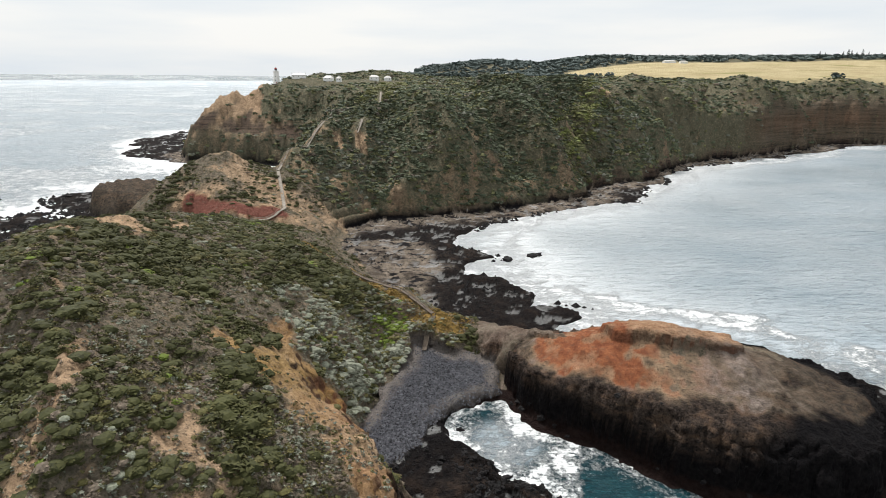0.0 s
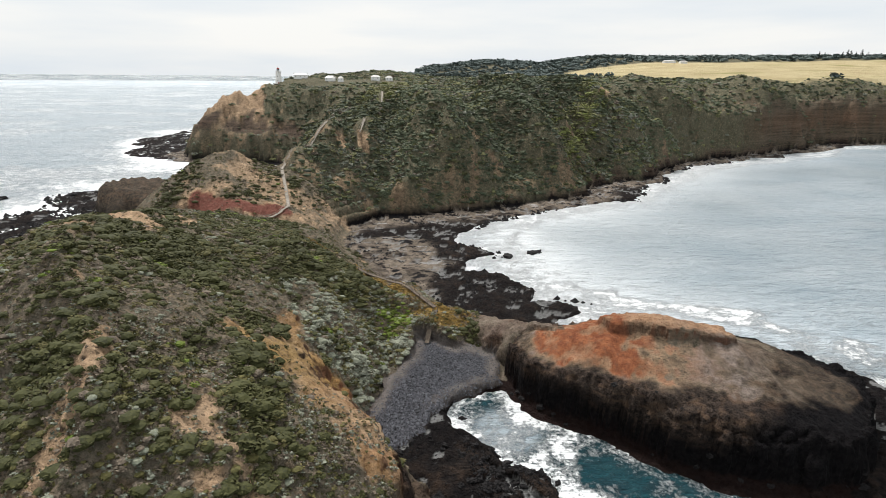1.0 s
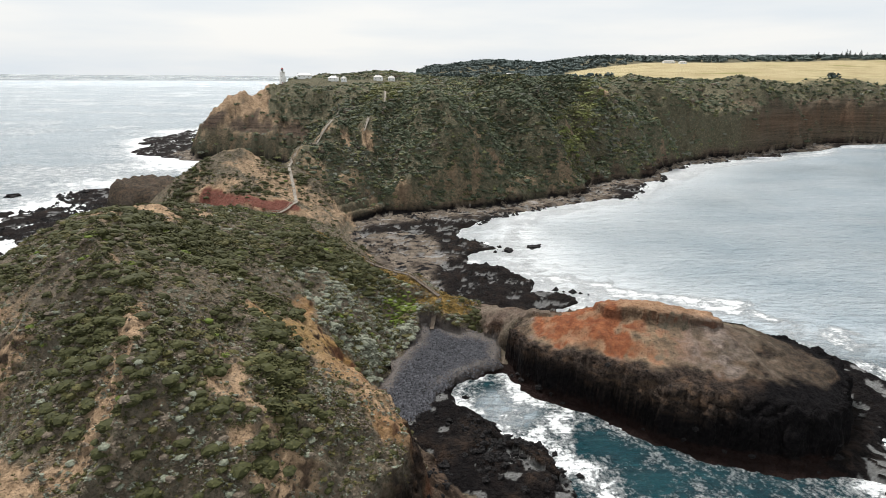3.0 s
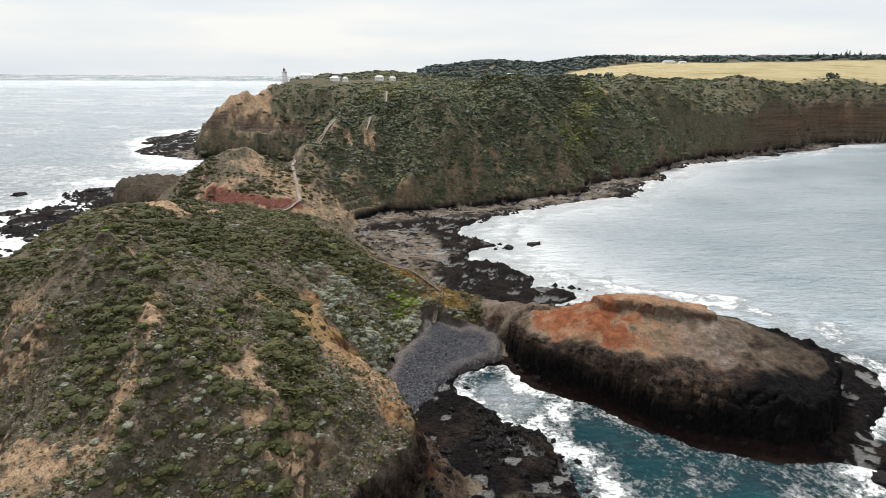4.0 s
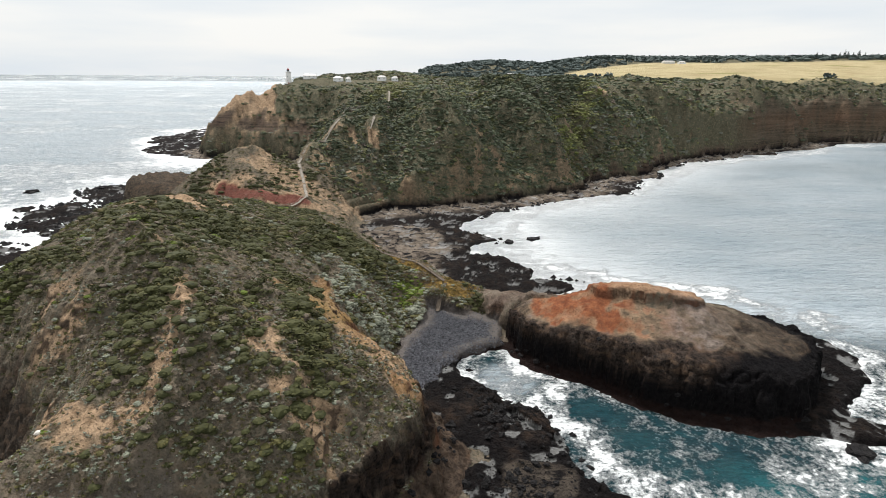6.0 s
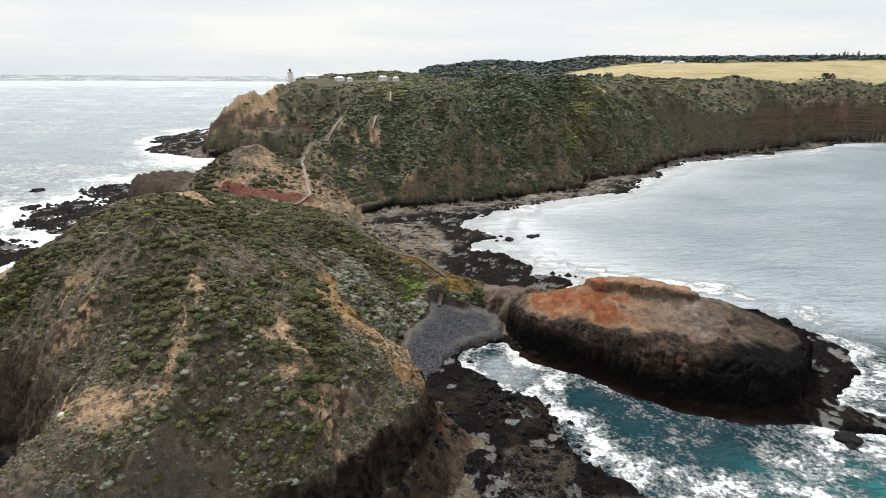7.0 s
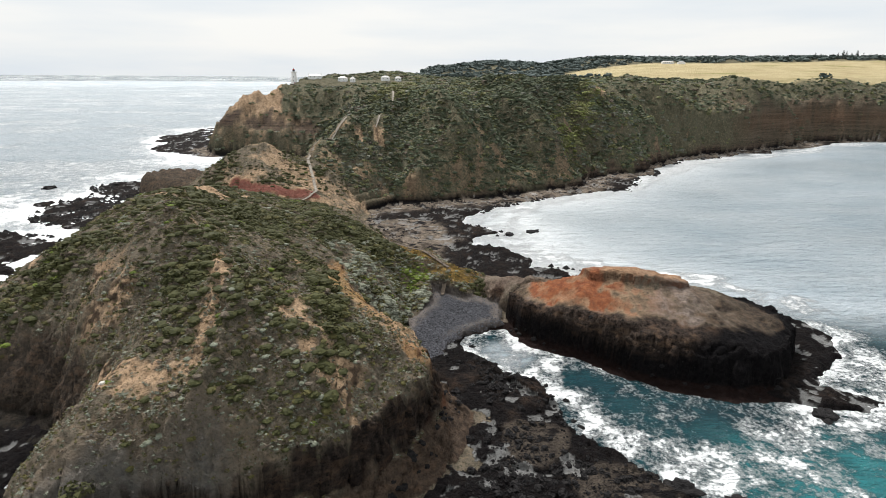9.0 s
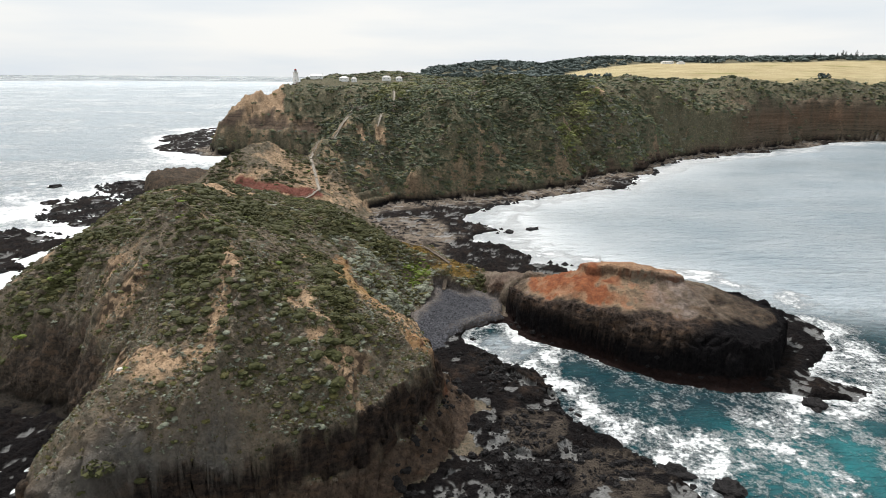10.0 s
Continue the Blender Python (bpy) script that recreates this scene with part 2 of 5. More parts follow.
def land_at(x, y):
    """Height of the land, and how far each ground cover shows: a dictionary of values from 0 to 1."""
    wx = x + 2.2 * fbm(x, y, 22, 4, 1)
    wy = y + 2.2 * fbm(x, y, 22, 4, 2)
    far = 6 * step(y, 290, 380) + 13 * step(y, 430, 650)
    wx = wx + far * fbm(x, y, 70, 4, 3)
    wy = wy + far * fbm(x, y, 70, 4, 4)
    flute = fbm(x, y, 5.5, 3, 6, ridged=True)
    near_rock = step(y, 420, 260)
    wx = wx + 1.3 * near_rock * flute
    wy = wy - 1.3 * near_rock * fbm(x, y, 5.5, 3, 7, ridged=True)
    ridge, ridge_in, ridge_u = hill(wx, wy, RIDGE_FOOT, RIDGE_CREST, RIDGE_PROFILE, 1.5)
    along_top = np.where(ridge_u > 0, (ridge - 1.5) / np.maximum(np.interp(ridge_u, *RIDGE_PROFILE), 0.02), 0)
    flank = np.maximum(step(-x, 84, 104) * step(170 - y, 0, 30), step(y, 96, 114) * step(x, -90, -60)) * (ridge_in > 0)
    ridge = ridge + flank * (1.5 + along_top * np.interp(ridge_u, *FLANK_PROFILE) - ridge)
    front = np.maximum(step(66 - y, 0, 14) * step(x, -80, -62), step(x, -44, -32) * step(106 - y, 0, 12)) * (ridge_in > 0)
    crag_band = front * step(ridge_u + 0.03 * flute, 0.14, 0.17) * step(0.235 - ridge_u - 0.04 * flute, 0, 0.03)
    ridge = ridge + front * (1.5 + along_top * np.interp(ridge_u, *FRONT_PROFILE) - ridge)
    ridge = ridge + 6.0 * np.exp(-((x + 124) / 17) ** 2 - ((y - 162) / 38) ** 2) * (ridge_in > 8)
    spur_d, spur_top = along(x, y, SPUR_CREST)
    spur_h = spur_top - 0.12 * np.minimum(spur_d, 2.0) - np.where(spur_d > 2, (spur_d - 2) * np.where(x * 0.62 + y * 0.78 > 137, 0.95, 0.45), 0) + 0.8 * fbm(x, y, 9, 3, 19)
    spur_h = np.where((spur_d < 45) & (spur_h > 1.0), spur_h, -20.0)
    ridge = np.maximum(ridge, spur_h)
    ridge_u = np.where(spur_h >= ridge - 0.01, np.maximum(ridge_u, 0.3), ridge_u)
    stack, stack_in, stack_u = hill(wx, wy, STACK_FOOT, STACK_CREST, STACK_PROFILE, 0.6)
    cap_in = inside(x + 0.35 * (wx - x), y + 0.35 * (wy - y), STACK_CAP)
    cap_in = cap_in + 1.1 * fbm(x, y, 5, 4, 17)
    stack = stack + (3.0 - 1.3 * step(x, 58, 82)) * step(cap_in, -0.3, 0.7) + 0.5 * fbm(x, y, 8, 4, 18) * step(stack_u, 0.25, 0.4) - 0.9 * step(1 - np.hypot((x - 68) / 9, (y - 129) / 5), 0, 0.6)
    neck, neck_in, neck_u = hill(wx, wy, NECK_FOOT, NECK_CREST, NECK_PROFILE, 1.5)
    knoll, knoll_in, knoll_u = hill(wx, wy, KNOLL_FOOT, KNOLL_CREST, KNOLL_PROFILE, 2.0)
    horn, horn_in, horn_u = hill(wx, wy, HORN_FOOT, HORN_CREST, HORN_PROFILE, 0.5)
    head_in = inside(wx, wy, HEAD_FOOT)
    head_in = np.where(head_in > 0, head_in + np.minimum(head_in, 30) / 30 * 20 * fbm(x, y, 62, 4, 29, ridged=True) * step(x, 60, 160), head_in)
    head_in = np.where(head_in < 0, head_in, np.maximum(head_in, 0.01))
    width = np.interp(y, (300, 450, 560, 700, 900), (125, 120, 100, 85, 70))
    lee = step(-x, 66, 100) * step(585 - y, 0, 50)
    width = width * (1 - lee) + 80 * lee
    head_u = np.clip(head_in / width, 0, 1)
    westward = np.maximum(step(-x, 120, 160) * step(y, 545, 572), 0.8 * lee)
    west_u = np.clip(head_in / (105 - 25 * lee), 0, 1)
    rise = np.interp(head_u, *HEAD_PROFILE) * (1 - westward) + np.interp(west_u, *WEST_PROFILE) * westward
    eastward = step(x, 205, 285)
    rise = rise * (1 - eastward) + np.interp(np.clip(head_in / 95, 0, 1), *EAST_PROFILE) * eastward
    head_u = head_u * (1 - westward) + west_u * westward
    head = np.where(head_in > 0, 2.0 + (plateau(x, y) - 2) * rise, 0.22 * head_in + 2)
    m = (np.abs(x + 88) < 60) & (np.abs(y - 375) < 70)
    if m.any():
        d, top = along(x[m], y[m], SADDLE_CREST)
        head[m] = np.maximum(head[m], top - 0.12 * np.minimum(d, 4) - 0.85 * np.maximum(d - 4, 0))
    bend_x, bend_y = x + 5 * fbm(x, y, 40, 3, 43), y + 5 * fbm(x, y, 40, 3, 44)
    fold = 0.0
    for lift, wide, line in SPURS:
        fold = fold + lift * np.exp(-(near_line(bend_x, bend_y, *line) / wide) ** 2)
    head = head + fold * step(head_in, 4, 26)

    # flat basalt shelves at the tide line, broken into blocks and pools
    rough = fbm(x, y, 7, 4, 11)
    block, block_tag = cells(x, y, 3.2, 5)
    low = 1.4 + 1.3 * rough + 0.8 * (block_tag - 0.5) * step(block, 0.75, 0.35)
    low = np.maximum(low, 0.3 + 0.2 * rough)
    for outline, top in FLAGS:
        flag = inside(x + 1.2 * rough, y + 1.2 * rough, outline)
        low = low + (top + 0.2 * rough - low) * step(flag, -0.2, 0.9)
    bar = near_line(x + 1.5 * rough, y + 1.5 * fbm(x, y, 5, 3, 47), *BAR)
    low = np.maximum(low, 3.0 - 0.5 * bar - 2.2 * step(bar, 1.3, 2.2))
    sx, sy = wx + 3.0 * fbm(x, y, 13, 4, 8), wy + 3.0 * fbm(x, y, 13, 4, 9)
    shelves = [shelf(sx, sy, s, low, 0.3) for s in (SHELF_NEAR, SHELF_BAY)]
    shelves += [shelf(sx, sy, s, low + 0.8 * fbm(x, y, 16, 3, 12) - 0.4 * (s is not SHELF_TIP), 0.3) for s in (SHELF_TIP, SHELF_WEST, REEF_NORTH, REEF_SOUTH, REEF_OUTER, SHELF_COVE, SHELF_CAPE)]
    shelf_h = np.max([s[0] for s in shelves], axis=0)
    # the pebble beach climbs from the water to the neck
    beach_in = inside(wx, wy, BEACH)
    beach = 0.4 + np.clip((y - 118) * 0.09 + (12 - x) * 0.07, 0, 5.5) + 0.15 * fbm(x, y, 5, 3, 13)
    beach_m = step(beach_in, -1.0, 3.0)
    sandy = step(7 - beach_in, 0, 4) * step(y - 0.6 * x, 128, 140)

    parts = np.stack([ridge, stack, neck, knoll, horn, head])
    h = np.max(parts, axis=0)
    which = np.argmax(parts, axis=0)
    shelf_top = shelf_h > h
    which = np.where(shelf_top, 6, which)
    h = np.maximum(h, shelf_h)
    on_beach = (beach_m > 0) & (h < beach + 8.0)
    h = np.where(on_beach, h * (1 - beach_m) + beach * beach_m, h)
    which = np.where(on_beach & (beach_m > 0.5), 7, which)

    # steepness before the small forms
    land = step(h, 1.0, 6.0)
    spur = np.where(y < 70, fbm(x, y * 0.4, 20, 4, 20, ridged=True), fbm(x * 0.4, y + 0.3 * x, 20, 4, 21, ridged=True))
    gully = np.where(which == 5, fbm(x + 0.3 * y, y * 0.6, 34, 4, 22, ridged=True), spur)
    edge_u = np.select([which == 0, which == 1, which == 3, which == 5], [ridge_u, stack_u, knoll_u, head_u], 0.3)
    slope_m = step(edge_u, 0.02, 0.12) * step(1 - edge_u, 0.05, 0.5)
    h = h + np.where((which == 0) | (which == 3), 3.0, np.where(which == 5, 10.0, 0.0)) * slope_m * gully * land
    h = h + np.where(which == 5, 5.0, 0.0) * slope_m * fbm(x, y, 75, 3, 26) * land
    h = h + np.where(which == 2, 1.3 * fbm(x, y, 6, 4, 28, ridged=True), 0.0) * land
    strata = np.sin(h * 1.35 + 1.5 * fbm(x, y, 30, 3, 23))
    cliff_m = np.select([which == 0, which == 1, which == 2, which == 4, which == 5],
                        [np.maximum(crag_band, step(0.12 - ridge_u, 0, 0.08) * step(60 - y, -25, 10) * (x < -60)), step(0.27 - stack_u, 0, 0.1), 0.3 + 0 * x, 1.0 + 0 * x,
                         np.maximum(step(0.055 - head_u + 0.04 * fbm(x, y, 22, 3, 24), 0, 0.06), step(-x, 215, 250) * step(y, 560, 600) * step(0.7 - head_u, 0, 0.3))], 0.0)
    crag = fbm(x, y, 6, 4, 25, ridged=True)
    h = h + np.where(which == 5, cliff_m * land * (1.1 - 0.7 * step(-x, 150, 200)) * np.clip(strata, -0.6, 0.9), 0)
    h = h + cliff_m * land * (np.where(which == 5, 0.6, 2.4) * crag + 0.7 * strata)
    tuss, _ = cells(x, y, 2.1, 8)
    h = h + (0.45 * fbm(x, y, 4, 4, 27) + 0.4 * np.where((which == 0) | (which == 3), 0.6 - tuss, 0)) * land

    # covers
    n1, n2 = fbm(x, y, 30, 4, 31), fbm(x, y, 9, 4, 33)
    bare = np.zeros(x.shape)
    # worn sandy patches: along the crest track, down the seaward gully and at the beach-side foot
    track = near_line(x, y, (-57, 48), (-58, 61), (-57, 68), (-59, 76), (-65, 91), (-75, 99), (-92, 117), (-97, 140), (-101, 161)) / 2.9
    bare = np.maximum(bare, step(0.55 - 0.8 * track + 1.1 * n2, 0, 0.9))
    scar = near_line(x, y, (-62, 50), (-74, 54), (-88, 66), (-98, 80), (-92, 88), (-108, 100))
    bare = np.maximum(bare, 0.95 * step(0.7 - scar / 9 + 1.0 * n2, 0.1, 0.9))
    band = -inside(x, y, ORANGE)
    orange = step(0.35 - band / 6 + 0.9 * n2, 0.0, 0.9) * (which == 0)
    bare = np.maximum(bare, orange)
    bare = np.maximum(bare, step(n1 + 0.9 * n2, 0.7, 1.25) * (which == 0))
    red = orange * np.clip(0.16 + 0.25 * n2 + 0.55 * step(22 - h, 0, 12), 0, 1)
    k_red = near_line(x, y, (-136, 287), (-116, 281), (-102, 282), (-89, 288))
    crimson = step(1 - k_red / 5.5 + 0.25 * n2, 0, 0.25) * (which != 5) * (which != 6)
    bare = np.maximum(bare, crimson)
    red = np.maximum(red, 0.75 * step(1 - k_red / 6 + 0.3 * n2, 0, 0.4) * (which != 5))
    bare = np.maximum(bare, np.where(which == 3, step(1 - k_red / 20 + 0.6 * n2, 0.1, 0.8), 0))
    bare = np.maximum(bare, np.where(which == 3, 0.7 * step(n2 + n1, 0.1, 0.7), 0))
    yellow = near_line(x, y, (-60, 221), (-50, 213), (-38, 200), (-20, 187), (-10, 178), (4, 172))
    bare = np.maximum(bare, np.where(which <= 2, step(1 - yellow / 7.5 + 0.5 * n2, 0.1, 0.8), 0) * 0.85)
    golden = np.maximum(orange * np.clip(0.35 + 0.6 * n1, 0, 0.7), (which <= 2) * step(1 - yellow / 8 + 0.5 * n2, 0.1, 0.7))
    # the stack: red earth at the landward end, pale cap, dark sides
    n3 = fbm(x, y, 3.2, 4, 35)
    lip = 0.23 + 0.20 * step(x, 50, 98)
    top_m = step(stack_u + 0.05 * n2 + 0.04 * n3 - lip, 0, 0.11)
    red_end = top_m * step(52 - x + 0.35 * (y - 132) + 5 * n2 + 4 * n3, -4, 6) * step(inside(x, y, STACK_FOOT) + 2.5 * n2, 5.5, 8.5)
    pale = np.where(which == 1, top_m * (1 - 0.75 * step(x + 9 * n2 + 4 * n3, 82, 104)) * np.clip(0.72 + 0.5 * n2 + 0.45 * n3, 0, 1), 0.0)
    cap = (which == 1) * step(cap_in, -0.5, 1.5)
    red = np.where(which == 1, np.clip((0.72 + 0.35 * n3) * red_end + 0.6 * top_m * (1 - cap) * step(n2 + 0.9 * n3, 0.0, 0.5) * step(88 - x, 0, 12) + 0.34 * cap, 0, 1), red)
    red = np.maximum(red, 0.06 * (which == 1) * step(0.055 - stack_u, 0, 0.02))
    bare = np.where(which == 1, np.maximum(np.maximum(red_end, pale), cap), bare)
    bare = np.where(which == 2, np.clip(0.55 + 0.5 * n2, 0, 1), bare)
    bare = np.where((which == 2) & (x < 11 + 5 * n2), 0.2, bare)
    red = np.where(which == 2, 0.12 * step(n2, 0, 0.4), red)
    grey = np.where(which == 1, np.clip(1.3 * pale - 1.2 * red_end - cap, 0, 1) * np.maximum(step(x + 6 * n3, 56, 80), 0.9 * step(7 - inside(x, y, STACK_FOOT) + 2 * n3, 0, 3)), 0.0)
    grey = np.where(which == 2, 0.35 + step(x, 2, 14) * 0.5, grey)
    tuft = (which == 1) * np.maximum.reduce([step(1 - np.hypot((x - 67) / 6, (y - 132.5) / 2.6) + 0.6 * n3, 0.1, 0.5), step(1 - near_line(x, y, (79, 146), (86, 143), (95, 139)) / 2.4 + 0.4 * n3, 0, 0.5), step(1 - np.hypot((x - 35) / 4, (y - 152) / 3) + 0.6 * n3, 0.1, 0.5), step(1 - np.hypot((x - 59) / 1.6, (y - 121) / 1.6), 0, 0.5)])
    bare = np.where(tuft > 0.5, 0.15, bare)
    # brown slumped earth under the ridge's eastern crag
    slump = (which == 0) * front * step(0.17 - ridge_u + 0.03 * n2, 0, 0.03)
    rock = np.select([which == 1, which == 2, which == 4, which == 6, which == 7], [1 - bare, np.clip(0.12 + 0.5 * n2, 0, 1) * step(x + 5 * n2, 6, 14), 0.75 + 0 * x, 1.0 + 0 * x, 1.0 + 0 * x], cliff_m)
    south = step(46 - y - 0.25 * np.abs(x + 52) + 4 * n2, -2, 8) * (which == 0)
    rock = np.maximum(rock, np.where(which == 0, crag_band, 0))
    bare, grey = np.maximum(bare, 0.85 * south), np.maximum(grey, 0.75 * south)
    rock = np.maximum(rock, np.where(which == 5, step(0.045 - head_u + 0.05 * n2 + 0.04 * n1, 0, 0.05), 0))
    wall = (which == 0) * step(-x, 88, 97) * step(104 - y, 0, 16) * step(27 + 6 * n2 - h, 0, 6)
    rock, bare = np.maximum(rock, 0.85 * wall), bare * (1 - wall)
    rock = np.where(tuft > 0.5, 0.0, rock)
    silver = np.maximum(step(1 - near_line(x, y, (-33, 133), (-27, 133), (-21, 139), (-16, 151), (-12, 161)) / 9, 0, 0.4), step(1 - np.hypot((x + 20) / 7, (y - 126) / 10), 0, 0.5)) * (which == 0)
    rock, bare = rock * (1 - silver), bare * (1 - silver)
    rock, bare = np.maximum(rock, 0.8 * slump), bare * (1 - slump)
    red = np.maximum(np.where(which == 0, red * (1 - crag_band), red), 0.10 * slump)
    west_cliff = (which == 5) * step(-145 - x + 14 * n2, 0, 25) * step(y, 552, 572) * step(0.95 - head_u, 0, 0.2) * step(44 - h + 60 * step(-x, 195, 235) + 8 * n2, 0, 10)
    rock = np.maximum(rock, 0.95 * west_cliff)
    rock = rock * (1 - 0.8 * west_cliff * step(h + 14 * n2, 36, 56))
    bare = np.maximum(bare, 0.95 * west_cliff * step(h + 14 * n2, 34, 54))
    east_cliff = (which == 5) * step(x, 330, 420) * step(0.55 - head_u + 0.30 * n1 + 0.2 * n2, 0, 0.25)
    rock = np.maximum(rock, 0.7 * east_cliff)
    red = np.maximum(red, 0.30 * east_cliff * step(h + 6 * n2, 22, 30) * step(50 - h, 0, 8))
    blowout = step(1 - np.hypot((x - 161) / 12, (y - 570) / 22) + 0.4 * n2, 0, 0.4)
    blowout = np.maximum(blowout, step(1 - np.hypot((x + 74) / 5, (y - 384) / 8) + 0.5 * n2, 0, 0.4))
    blowout = np.maximum(blowout, step(1 - np.hypot((x + 60) / 5, (y - 397) / 6) + 0.5 * n2, 0, 0.4))
    blowout = np.maximum(blowout, step(1 - np.hypot((x + 86) / 4, (y - 412) / 7) + 0.5 * n2, 0, 0.4)) * (which == 5)
    bare = np.maximum(bare, blowout)
    scars = step(n2 + 0.6 * n1, 0.62, 0.9) * (which == 5) * step(0.6 - head_u, 0, 0.3)
    bare = np.maximum(bare, 0.6 * scars)
    bank = (which == 5) * step(0.17 - head_u + 0.05 * n2, 0, 0.06) * step(140 - x, 0, 40) * step(h, 3, 8)
    bare = np.maximum(bare, bank * np.clip(0.10 + 0.6 * n2, 0, 0.5))
    rock = rock * (1 - 0.7 * bank)
    field = inside(x + 30 * n1, y + 20 * n1, [(175, 1010), (330, 900), (700, 900), (1500, 1080), (1900, 1700), (900, 1560), (420, 1420), (230, 1180)])
    field = step(field, -4, 14) * (which == 5)
    cover = {"bare": np.clip(bare, 0, 1), "red": np.clip(red, 0, 1), "rock": np.clip(rock, 0, 1), "field": field}
    shelf_m = (which == 6) + 0.0
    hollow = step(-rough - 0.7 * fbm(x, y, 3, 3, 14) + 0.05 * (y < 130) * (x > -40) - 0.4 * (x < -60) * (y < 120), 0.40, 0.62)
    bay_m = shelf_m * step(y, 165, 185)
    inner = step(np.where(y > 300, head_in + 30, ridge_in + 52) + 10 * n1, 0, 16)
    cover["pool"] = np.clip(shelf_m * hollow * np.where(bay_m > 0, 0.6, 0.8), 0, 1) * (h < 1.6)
    inner = inner * np.where(y < 300, step(4 - x + 14 * n1, 0, 12) * step(y + 0.5 * x + 8 * n2, 205, 222), 1)
    cover["brown"] = np.clip(bay_m * inner * (0.95 + 0.8 * n2), 0, 1)
    slabs = np.max([inside(x, y, o) for o, _ in FLAGS[:2]], axis=0)
    cover["brown"] = np.maximum(cover["brown"], shelf_m * 0.30 * step(slabs + 2 * n2, -0.5, 1.5))
    cover["grey"] = np.clip(grey, 0, 1)
    # high on the stack's face this darkening also stands for its shade
    line = np.where(front * (which == 0) > 0.5, 1.0, 7.0) + np.where(which == 1, 6.0 + 8 * step(x, 62, 96), 0) + 14 * (which == 5) * step(-x, 130, 150)
    cover["wet"] = np.maximum(step(line + 2.5 * n1 - h, 0, 5) * (which != 7) * (1 - 0.75 * top_m * (which == 1)), 0.38 * (which == 0) * crag_band * step(96 - y, 0, 14))
    cover["wet"] = cover["wet"] * np.where(which == 6, np.where(y < 165, 0.95, 0.85), 1.0)
    cover["layer"] = (which == 5) + 0.0
    cover["gravel"] = south
    cover["golden"] = golden
    cover["crimson"] = crimson
    cover["sand"] = sandy * (which == 7)
    cover["pebble"] = (which == 7) * beach_m + 0.0
    cover["green"] = np.clip(1 - np.maximum.reduce([cover["bare"], cover["rock"], cover["field"], cover["pebble"]]), 0, 1) * step(h, 2.5, 5)
    # the low bushes of the far slopes, seen as a rounded canopy
    c1, _ = cells(x, y, 6.5, 2)
    c2, _ = cells(x, y, 3.0, 3)
    h = h + np.where(which == 5, cover["green"] * step(head_in, 8, 30) * (1.5 * (0.7 - c1) + 0.7 * (0.7 - c2)), 0)
    return h, which, cover


def terrain(x, y):
    """land_at for arrays of any size, worked block by block."""
    fx, fy, size = x.ravel(), y.ravel(), 12000
    blocks = [land_at(fx[k:k + size], fy[k:k + size]) for k in range(0, len(fx), size)]
    h, w = (np.concatenate([b[k] for b in blocks]).reshape(x.shape) for k in (0, 1))
    return h, w, {key: np.concatenate([b[2][key] for b in blocks]).reshape(x.shape) for key in blocks[0][2]}


